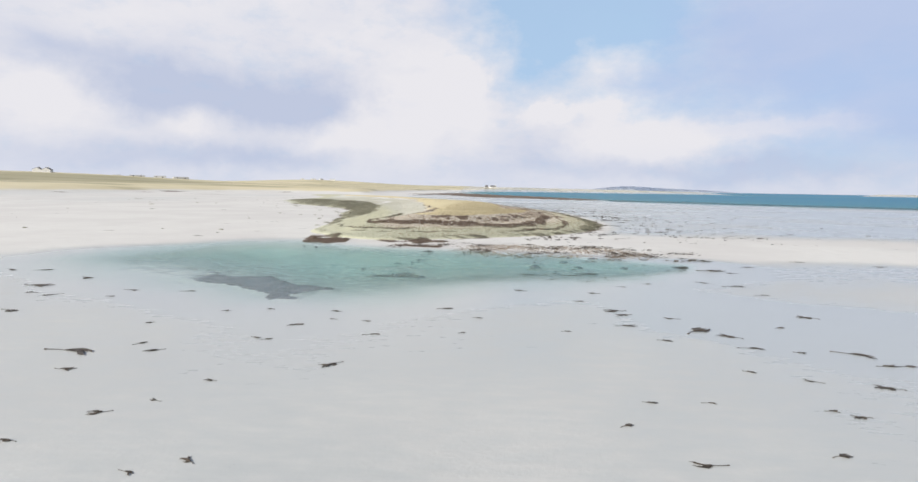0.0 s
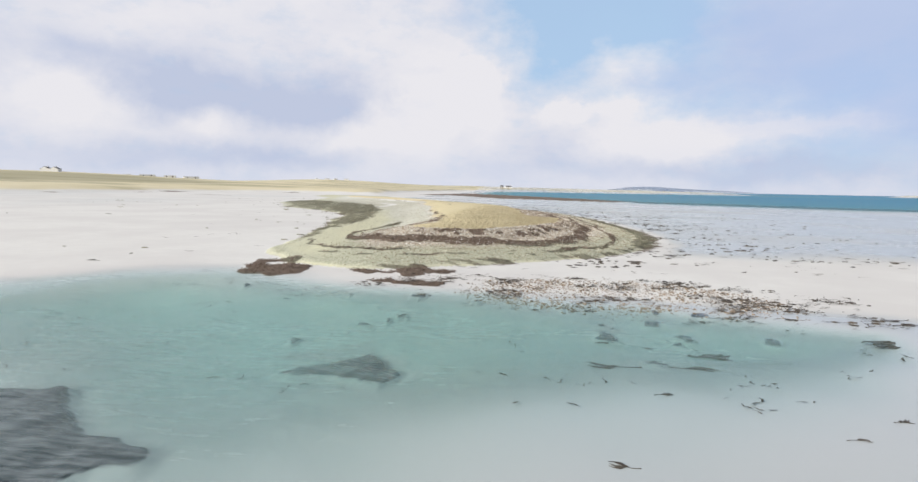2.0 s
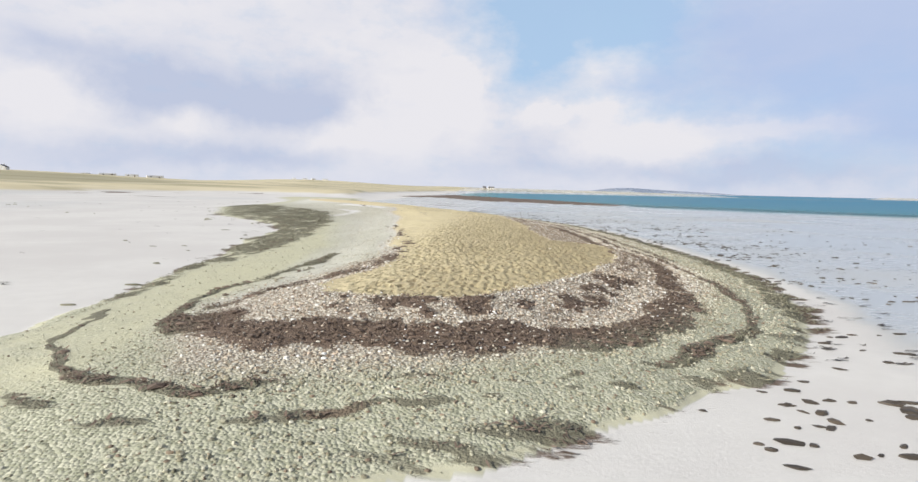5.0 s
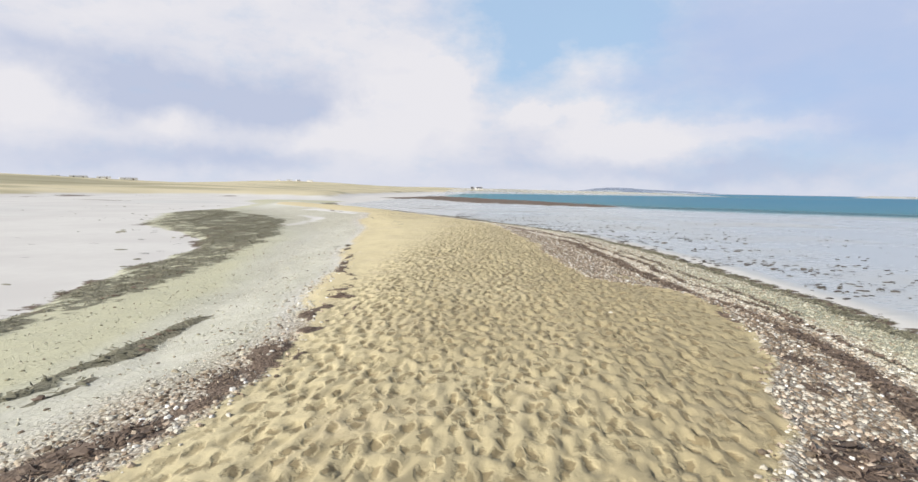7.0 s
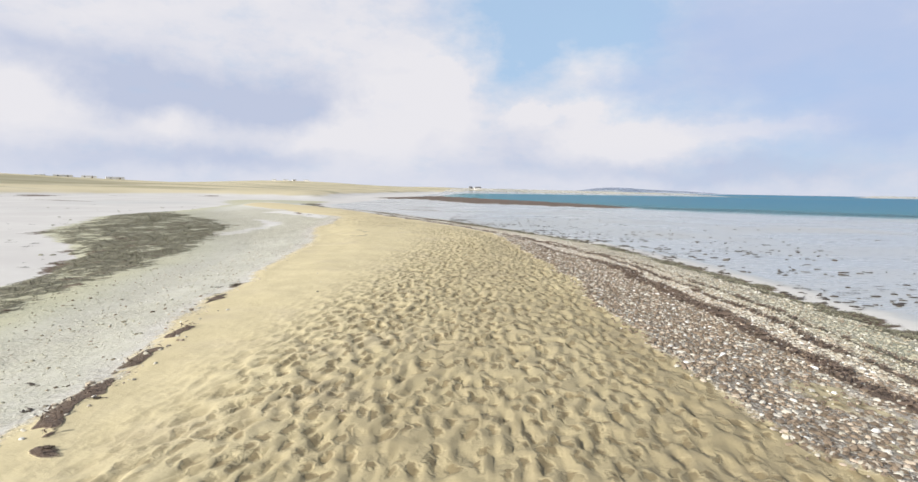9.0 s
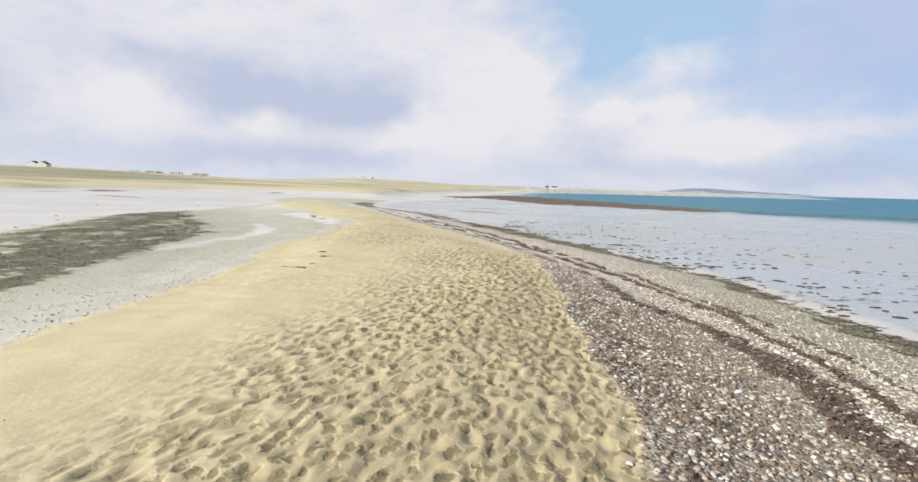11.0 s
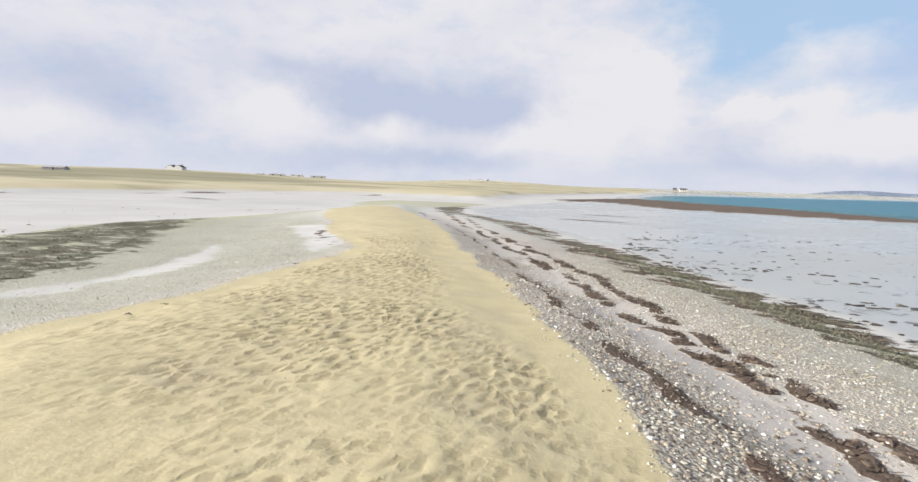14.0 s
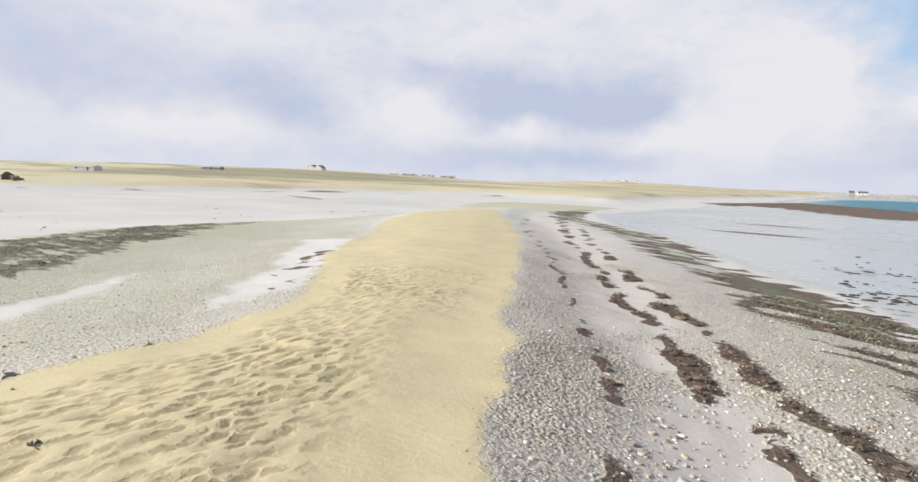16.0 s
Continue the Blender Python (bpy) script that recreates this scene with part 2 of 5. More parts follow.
def rough(x, y, size, layer=0):
    """Smooth value noise, 0 to 1, with features of the given size in metres."""
    u, v = np.asarray(x) / size + 1000.37, np.asarray(y) / size + 1000.71
    i, j = np.floor(u).astype(int), np.floor(v).astype(int)
    fu, fv = u - i, v - j
    fu, fv = fu * fu * (3 - 2 * fu), fv * fv * (3 - 2 * fv)
    g = LATTICE[layer]
    a, b = g[i % 256, j % 256], g[(i + 1) % 256, j % 256]
    c, d = g[i % 256, (j + 1) % 256], g[(i + 1) % 256, (j + 1) % 256]
    return (a + (b - a) * fu) * (1 - fv) + (c + (d - c) * fu) * fv


def fbm(x, y, size, octaves=3, layer=0):
    total, weight, amount = 0.0, 0.0, 1.0
    for n in range(octaves):
        total, weight = total + amount * rough(x, y, size / 2 ** n, (layer + n) % 4), weight + amount
        amount *= 0.55
    return total / weight


def inside(x, y, ring):
    """Distance to the ring's line: positive within, negative without."""
    best, within = np.full(x.shape, 1e12), np.zeros(x.shape, bool)
    for (ax, ay), (bx, by) in zip(ring, ring[1:] + ring[:1]):
        dx, dy = bx - ax, by - ay
        t = np.clip(((x - ax) * dx + (y - ay) * dy) / (dx * dx + dy * dy), 0, 1)
        best = np.minimum(best, (x - ax - t * dx) ** 2 + (y - ay - t * dy) ** 2)
        if dy:
            within ^= ((ay > y) != (by > y)) & (x < (y - ay) * dx / dy + ax)
    return np.where(within, 1, -1) * np.sqrt(best)


def from_line(x, y, points):
    """Distance to an open line."""
    best = np.full(x.shape, 1e12)
    for (ax, ay), (bx, by) in zip(points, points[1:]):
        dx, dy = bx - ax, by - ay
        t = np.clip(((x - ax) * dx + (y - ay) * dy) / (dx * dx + dy * dy), 0, 1)
        best = np.minimum(best, (x - ax - t * dx) ** 2 + (y - ay - t * dy) ** 2)
    return np.sqrt(best)


def lump(x, y, cx, cy, r):
    return np.exp(-((x - cx) ** 2 + (y - cy) ** 2) / r ** 2)


SEA_LEVEL, POOL_LEVEL = -0.45, 0.0


def survey(x, y):
    """The shape of the ground and what lies on it, for arrays of places."""
    out = {}
    wob_x, wob_y = (fbm(x, y, 4, 4, 1) - 0.5) * 1.7, (fbm(x, y, 4, 4, 2) - 0.5) * 1.7
    near = (x > -140) & (x < 60) & (y > 40) & (y < 340)
    foot, sand = np.full(x.shape, -200.0), np.full(x.shape, -200.0)
    px, py = x[near] + wob_x[near], y[near] + wob_y[near]
    foot[near] = inside(px, py, FOOT_EAST + FOOT_WEST)
    sand[near] = inside(px + 0.4 * wob_y[near], py, SAND_EAST + SAND_WEST)
    pool = inside(x + wob_x, y + wob_y * 0.6, POOL)
    wide = (fbm(x, y, 60, 3, 0) - 0.5) * 30
    sea, land = inside(x + wide * 0.5, y + wide, SEA), inside(x + wide * 0.4, y - wide * 0.4, LAND)
    ridge, isle = inside(x, y, RIDGE), inside(x, y, LOW_ISLE)
    rise = np.where(foot > 0, foot / np.maximum(foot + np.maximum(-sand, 0), 1e-6), 0)
    rise = np.where(sand > 0, 1, rise)
    # tidal flats
    z = 0.03 + np.clip(-0.006 * x, -0.1, 0.32) * ss(y, 48, 85) + (fbm(x, y, 14, 3, 3) - 0.5) * 0.08
    z = z - 0.4 * ss(sea, -130, -2) - 2.2 * ss(sea, -4, 130) - 1.5 * ss(sea, 60, 500)
    # pool
    z = z - 0.62 * ss((pool + 1.0 * ss(y, 38, 45)) / (6.0 + 9.0 * ss(-y, -43, -31) + 8.0 * ss(-x, 9, 22)), -0.28, 1.1) * (0.62 + 0.76 * fbm(x, y, 6, 3, 0))
    # spit
    top = 2.05 - 0.15 * ss(y, 100, 150) - 0.6 * ss(y, 190, 260)
    level = np.interp(rise, [0, 0.06, 0.3, 0.62, 0.7, 0.86, 1], [0, 0.12, 0.32, 0.56, 0.62, 0.84, 1])
    level = level - 0.09 * np.exp(-((rise - 0.75) / 0.2) ** 2) * ss(y, 100, 140)
    crest = (0.2 + 0.12 * ss(y, 112, 136) - 0.15 * ss(y, 138, 160)) * ss(sand, 0, 4) * (1 - 0.6 * ss(y, 180, 240))
    z = np.where(foot > 0, z * (1 - rise) + top * level + crest, z)
    z = z + np.where(foot > 0, (fbm(x, y, 2.6, 3, 1) - 0.5) * 0.12, 0)
    # land and far islands
    hill = 0.5 + 1.7 * ss(land, 0, 25) + 7.0 * (1 - np.exp(-np.maximum(land, 0) / 240)) * (0.7 + 0.6 * fbm(x, y, 180, 3, 2))
    hill = hill + 5.5 * lump(x, y, -440, 540, 130) + 11 * lump(x, y, -470, 1480, 190) + 7 * lump(x, y, -760, 330, 200) + 4 * lump(x, y, -560, 420, 110) + 3 * lump(x, y, 10, 1060, 60)
    z = np.where(land > 0, np.maximum(hill * ss(land, -1, 18), z), z)
    z = np.where(ridge > 0, 28 * ss(ridge, 0, 330) * (0.6 + 0.8 * fbm(x, y, 300, 3, 1)) - 0.3, z)
    z = np.where(isle > 0, 6.5 * ss(isle, 0, 60) - 0.3, z)
    # reef of weedy rock between the flats and the sea
    reef = inside(x + wide * 0.2, y + wide * 0.3, [(-62, 420), (-47, 392), (-25, 383), (1, 330), (26, 312), (46, 299), (58, 302), (62, 314), (48, 345), (32, 395), (8, 450), (-30, 540)])
    z = np.where(reef > -4, np.maximum(z, -0.42 + 0.75 * ss(reef, -4, 8) * (0.4 + 0.9 * fbm(x, y, 4, 3, 0))), z)
    out.update(z=z, foot=foot, sand=sand, rise=rise, pool=pool, sea=sea, land=np.maximum(land, np.maximum(ridge, isle)), reef=reef)
    for key in ("weed", "bed", "shingle", "east", "pale", "algae", "tread", "blown", "litter"):
        out[key] = np.zeros(x.shape)
    close = (x > -90) & (x < 32) & (y > 14) & (y < 300)
    if close.any():
        part_of = shore_cover(x[close], y[close], foot[close], sand[close], rise[close], wob_x[close], wob_y[close])
        for key, value in part_of.items():
            out[key][close] = value
    bar = np.exp(-((x + 129.8) / 16) ** 2 - ((y - 256 + (x + 130) * 0.5) / 2.2) ** 2) + np.exp(-((x + 16) / 7) ** 2 - ((y - 241) / 1.6) ** 2) + 0.8 * np.exp(-((x + 16) / 9) ** 2 - ((y - 266) / 2) ** 2)
    patch = fbm(x, y, 3.2, 3, 2)
    bank = np.exp(-((land - 1.5) / 1.6) ** 2) * (x < -90) * (0.35 + 0.9 * fbm(x, y, 25, 3, 1))
    out["weed"] = np.clip(np.maximum(np.maximum(out["weed"], np.maximum(bar * 1.2, bank)), ss(reef, -3, 2) * (0.55 + 0.6 * patch)), 0, 1.4)
    east, pale, neck = out["east"], out["pale"], ss(y, 178, 215)
    drift_x, drift_y = (fbm(x, y, 16, 4, 1) - 0.5) * 18, (fbm(x, y, 16, 4, 3) - 0.5) * 18
    front = ss(-y + drift_y, -64, -40) * (0.52 + 0.45 * fbm(x, y, 9, 3, 1)) * (1 - 0.7 * ss(y + 0.4 * drift_y, 44, 50)) * (1 - 0.5 * ss(-x + drift_x, 14, 34))
    runnel = 0.8 * ss(0.52 - np.abs(y + drift_y - 33 + 0.75 * (x - 4)) / 15, 0, 0.55) * ss(x + drift_x, -2, 8)
    seaward = ss(-foot, 0.2, 4) * ss(x - np.interp(y, [55, 66, 100, 170, 232, 260], [2, 8, 16, 0, -35, -50]), 0, 3) * ss(y + drift_y, 52, 78) * (0.55 + 0.5 * fbm(x, y, 18, 3, 1))
    lagoon = 0.5 * ss(-x + drift_x, 40, 95) * ss(y + drift_y, 70, 150) * (1 - 0.8 * ss(y, 250, 320)) * (0.3 + fbm(x, y, 40, 3, 2))
    out["wet"] = np.where(foot > 0, 0.2 * (1 - rise) ** 2 + 0.25 * (1 - east) * (1 - pale) * (1 - ss(sand, -1, 0)) * (0.6 + 0.6 * patch) * (1 - neck),
                          np.clip(front * (1 - neck) + seaward + ss(pool + 0.3 * drift_x, -7, 0.5) * 0.75 * (1 - 0.75 * ss(pool, 0.0, 4)) + lagoon + runnel, 0, 1))
    out["grass"] = ss(np.maximum(land, np.maximum(ridge, isle)), 3, 22)
    return out


def shore_cover(x, y, foot, sand, rise, wob_x, wob_y):
    """What covers the spit and the sand round its foot: weed, stones, algae and tracks."""
    out = {}
    patch, fine, speckle = fbm(x, y, 3.2, 3, 2), fbm(x, y, 0.9, 3, 0), fbm(x, y, 0.45, 2, 3)
    east = ss(x - np.interp(y, [55, 70, 95, 140, 200, 250], [-12, -11, -2, -8, -32, -55]), -3, 3)
    north, tip = ss(y, 120, 165), ss(-y, -82, -70)
    blob, knot = ss(fbm(x, y, 1.7, 3, 1), 0.40, 0.56), ss(fbm(x, y, 1.0, 3, 3), 0.42, 0.56)
    rag_x, rag_y = x + (fbm(x, y, 2.4, 4, 3) - 0.5) * 1.5, y + (fbm(x, y, 2.4, 4, 0) - 0.5) * 1.5

    def strand(points, width, amount):
        return amount * np.exp(-(from_line(rag_x, rag_y, points) / width) ** 2)

    weed = strand(STRAND_UPPER, np.interp(y, [64, 70, 78, 100, 122, 134, 150, 170, 200], [1.2, 1.05, 0.85, 0.5, 0.8, 0.55, 0.32, 0.26, 0.45]) * (1 - 0.7 * ss(-x, 11.5, 13)), 1.35) * (1 - (0.25 + 0.5 * ss(y, 115, 140) + 0.1 * tip) * (1 - knot))
    weed = np.maximum(weed, strand(STRAND_MIDDLE, np.interp(y, [62, 75, 100, 125, 140, 165, 190, 240], [0.3, 0.36, 0.28, 0.36, 0.42, 0.5, 0.5, 0.9]) * (1 - 0.3 * ss(-x, 12, 14)), 1.3) * (1 - (0.35 + 0.4 * north) * (1 - knot)) * (1 - 0.55 * tip * ss(x, -8, -5) * ss(-x, -6, -3)))
    weed = np.maximum(weed, strand(STRAND_LOWER, 0.28 + 0.16 * north, 1.3) * (1 - (0.45 + 0.25 * north) * (1 - knot)))
    weed = np.maximum(weed, strand(STRAND_CREST, 0.8, 1.3) * (0.1 + 0.9 * ss(0.5 * blob + 0.5 * knot, 0.35, 0.75)))
    weed = np.maximum(weed, strand(STRAND_WEST, np.interp(y, [68, 76, 86, 92, 110], [0.6, 0.55, 0.5, 0.26, 0.2]), 1.25) * (0.15 + 0.4 * ss(-y, -84, -78) + (0.85 - 0.4 * ss(-y, -84, -78)) * knot))
    weed = np.maximum(weed, strand(STRAND_THIN, 0.2, 0.9) * (0.3 + 0.7 * knot))
    weed = np.maximum(weed, strand(STRAND_TIP, 0.3, 0.75) * (0.3 + 0.7 * blob))
    # brown litter among the stones between the dry sand and the upper line
    litter = ss(rise, 0.74, 0.86) * (1 - ss(sand, -0.7, 0.1)) * east * (0.75 * ss(y, 74, 82) + 0.25 * ss(y, 104, 114) - 0.2 * ss(y, 146, 156)) * (1 - ss(y, 172, 186))
    weed = np.maximum(weed, litter * (1 - 0.6 * ss(y, 136, 148)) * (0.06 + 0.2 * ss(fbm(x, y, 1.8, 3, 2), 0.4, 0.62) + 0.4 * ss(speckle, 0.5, 0.75)))
    out["litter"] = litter
    low_edge = ss(fbm(x / 4, y, 0.8, 3, 2), 0.34, 0.58)
    weed = np.maximum(weed, np.exp(-((foot - 0.3 - 1.3 * ss(y, 150, 176)) / (1.3 + 1.9 * ss(y, 145, 176))) ** 2) * (0.4 + 0.6 * ss(y, 70, 95)) * (low_edge * 1.7 + 0.5 * ss(y, 72, 82) * (1 - ss(y, 128, 142))) * (0.15 + 0.85 * east) * (0.45 + 1.1 * patch))
    weed = np.maximum(weed, 1.1 * np.exp(-((foot - 0.7) / 1.1) ** 2) * (1 - east) * ss(y, 68, 76) * (1 - ss(y, 96, 106)) * (0.2 + 0.8 * low_edge) * (0.4 + patch))
    in_west = ss(inside(x + wob_x, y + wob_y, WEED_WEST + [(-80, 230), (-80, 150), (-40, 100), (-24, 88)]), -1.2, 3.2)
    weed = np.maximum(weed, in_west * ss(foot + 6 * (fbm(x, y, 3.5, 3, 0) - 0.5), -2.5, 1.5) * (0.7 * patch + 0.8 * speckle - 0.02 - 0.06 * ss(y, 128, 150)))
    notch = inside(x + wob_x * 2, y + wob_y * 2, [(-23.2, 165.6), (-24.6, 168.8), (-28.6, 174), (-31, 177.4), (-30, 174.6), (-26.2, 169.4)])
    weed = np.maximum(weed, 1.1 * ss(notch, -0.8, 0.6) * ss(fbm(x, y, 1.1, 3, 0), 0.42, 0.6) * 1.2)
    # patches on the dry sand's west edge
    weed = np.maximum(weed, 1.1 * np.exp(-(from_line(rag_x, rag_y, [(-6.0, 78), (-5.3, 81), (-5.05, 84.6), (-5.4, 88)]) / 0.32) ** 2) * knot)
    weed = np.where((sand > (0.4 + 2.0 * (1 - east))) | (foot < -5.5), 0, weed)
    jag_x, jag_y = (fbm(x, y, 1.9, 4, 0) - 0.5) * 4.2, (fbm(x, y, 1.9, 4, 3) - 0.5) * 4.2
    for cx, cy, rx, ry in ((-5.0, 55.7, 1.8, 1.6), (-4.2, 51.5, 2.6, 0.75), (-8.5, 55.2, 1.6, 0.7)):
        weed = np.maximum(weed, 1.1 * ss(1.2 - np.hypot((x + jag_x - cx) / rx, (y + 0.6 * jag_y - cy) / ry), 0, 0.35) * (0.5 + 0.9 * patch))
    mat = inside(x + 0.6 * jag_x, y + 0.5 * jag_y, [(-15.9, 54.6), (-17, 57), (-17.1, 59.6), (-14.4, 59.4), (-12.7, 56.6), (-11.8, 53.5), (-12.6, 53), (-13.2, 52.1), (-14.4, 53.1)])
    weed = np.maximum(weed, 1.1 * ss(mat, -0.3, 0.4) * (0.55 + 0.8 * patch))
    out["weed"] = np.where(np.hypot((x + 15.2) / 0.8, (y - 57.6) / 0.7) < 1, 0, weed)
    bed = np.zeros(x.shape)
    for ring, edge in ((WEED_BED, 0.25), (SMALL_BED, 0.2)):
        bed = np.maximum(bed, (1 - 0.6 * ss(-x, 12.5, 16)) * ss(inside(x + wob_x * 0.35 + (fine - 0.5) * 0.5, y + wob_y * 0.25, ring), -edge, edge))
    # lone tufts on the pool's floor
    for cx, cy, r in POOL_TUFTS:
        bed = np.maximum(bed, 0.85 * ss(1.25 - np.hypot((x + 1.1 * (fine - 0.5) + 0.15 * jag_x - cx) / (1.5 * r), (y + 1.3 * (speckle - 0.5) + 0.15 * jag_y - cy) / r), 0, 1.0))
    out["bed"] = bed
    neck = ss(y, 178, 215)
    pale = np.maximum(ss(inside(x + 0.8 * jag_x, y + 0.6 * jag_y, [(-27.4, 140), (-27.6, 148), (-27.2, 152), (-28.4, 158), (-30.6, 162), (-33.2, 165.8), (-31, 164.8), (-27.6, 160.4), (-25.9, 155.5), (-25.2, 150.5), (-25.4, 146), (-25.8, 140)]), -0.6, 0.9) * (0.5 + 0.5 * ss(y, 150, 158)),
                      ss(inside(x + 0.6 * jag_x, y + 0.5 * jag_y, [(-22.4, 163), (-25, 166), (-30, 172), (-37, 179), (-34, 180), (-29.5, 175.6), (-25.2, 170), (-22.8, 166)]), -0.6, 0.9))
    shingle = np.where(foot > 0, ss(rise, 0.0, 0.06) * (1 - ss(sand, -0.45, 0.5)) * (1 - 0.9 * neck), 0)
    # grit and white sand show between the stones
    grit = (1 - east) * ss(foot, 0, 2) * (0.55 - 0.12 * ss(y, 122, 150))
    between = ss(rise, 0.55, 0.66) * (1 - ss(rise, 0.74, 0.86))
    strip = grit + east * ss(y, 112, 138) * (0.12 + 0.3 * ss(y, 136, 152) + 0.4 * between) * ss(patch, 0.15, 0.5)
    blown = east * np.exp(-((x - 7.0) / 1.5) ** 2) * ss(y, 86, 92) * (1 - ss(y, 100, 108)) * ss(fbm(x, y, 2.2, 3, 1), 0.4, 0.6)
    out["blown"] = blown
    out["shingle"] = shingle * (1 - pale) * (1 - np.clip(strip, 0, 0.85)) * (0.8 + 0.4 * patch) * (1 - 0.8 * blown)
    out["east"], out["pale"] = east, pale
    out["algae"] = np.where(foot > 0, 0.55 * (1 - ss(rise, 0.03, 0.2)) * ss(y, 110, 140) + (1 - ss(rise, 0.3, 0.68)) * (1 - 0.6 * ss(y, 80, 130)) + (0.64 - 0.06 * ss(y, 85, 120)) * (1 - east) * (1 - ss(rise, 0.88, 1.04)) * (1 - pale) + 0.45 * (1 - east) * (1 - ss(rise, 0.4, 0.55)) * ss(foot, 0.4, 2.0) * ss(y, 68, 80) * (1 - ss(y, 92, 112)), 0)
    # trampled dry sand
    tread = ss(sand, -0.5, 0.5) * (0.14 + 0.2 * ss(y, 119, 126) + (0.86 - 0.2 * ss(y, 119, 126)) * ss(x - np.interp(y, [70, 90, 110, 130, 160], [-7, -6, -5.5, -5, -14]), -3, 4)) * (0.75 + 0.5 * fbm(x, y, 4, 2, 1)) * (1 - 0.12 * ss(y, 104, 118) - 0.2 * ss(y, 120, 132)) * (1 + 0.35 * ss(x, 0.5, 4.5) * (1 - ss(y, 98, 108))) * (1 - 0.9 * ss(y, 136, 147))
    tread = np.maximum(tread, 0.55 * ss(sand, 0.3, 1.5) * ss(y, 134, 143) * (0.45 + 0.8 * fbm(x, y, 2.5, 2, 2)) * (1 - ss(y, 167, 182)) * (1 - ss(x - np.interp(y, [143, 150, 165], [-1, -7, -15.5]), -1.5, 1.5)))
    out["tread"] = np.maximum(tread, 0.8 * blown)
    return out


def tracks(x, y, cell, seed, fill, lean):
    """Old prints trodden into soft sand, at most one to a cell, drawn out, bent, rotated and shifted at random: depth
    0 to 1 and the low rim round it.
    """
    y = y * 0.5
    i, j = np.floor(x / cell).astype(int), np.floor(y / cell).astype(int)
    table = np.random.default_rng(seed).random((7, 256, 256))
    pit, rim = np.zeros(x.shape), np.zeros(x.shape)
    for di in (-1, 0, 1):
        for dj in (-1, 0, 1):
            a, b = (i + di) % 256, (j + dj) % 256
            cx, cy = (i + di + 0.1 + 0.8 * table[0, a, b]) * cell - x, (j + dj + 0.1 + 0.8 * table[1, a, b]) * cell - y
            turn = lean + 1.3 * (table[2, a, b] - 0.5)
            u, v = cx * np.cos(turn) + cy * np.sin(turn), -cx * np.sin(turn) + cy * np.cos(turn)
            u = u + 1.4 * v * v / cell * (table[5, a, b] - 0.5)
            r = np.hypot(u / (0.2 + 0.2 * table[6, a, b]), v / (0.36 + 0.34 * table[3, a, b])) / cell
            deep = np.where(table[4, a, b] < fill, 0.35 + 0.65 * table[5, a, b], 0)
            pit = np.maximum(pit, deep * (1 - ss(r, 0.3, 1.15)))
            rim = np.maximum(rim, deep * np.exp(-((r - 1.3) / 0.25) ** 2))
    return pit, rim * (1 - ss(pit, 0.05, 0.3))


def height(x, y):
    """The ground's height at places, without the finest marks."""
    return survey(np.atleast_1d(np.asarray(x, float)), np.atleast_1d(np.asarray(y, float)))["z"]


# ---- materials ----
def material(name, build):
    mat = bpy.data.materials.new(name)
    mat.use_nodes = True
    nodes = Nodes(mat.node_tree)
    surface = build(nodes)
    nodes.add("ShaderNodeOutputMaterial", {"Surface": surface})
    return mat


def finish(n, colour, roughness, bump=None, strength=0.4, distance=0.02, specular=0.4, **more):
    inputs = {"Base Color": colour, "Roughness": roughness, "Specular IOR Level": specular}
    if bump is not None:
        inputs["Normal"] = n.add("ShaderNodeBump", {"Height": bump, "Strength": strength, "Distance": distance}).outputs[0]
    return n.add("ShaderNodeBsdfPrincipled", {**inputs, **more}).outputs[0]


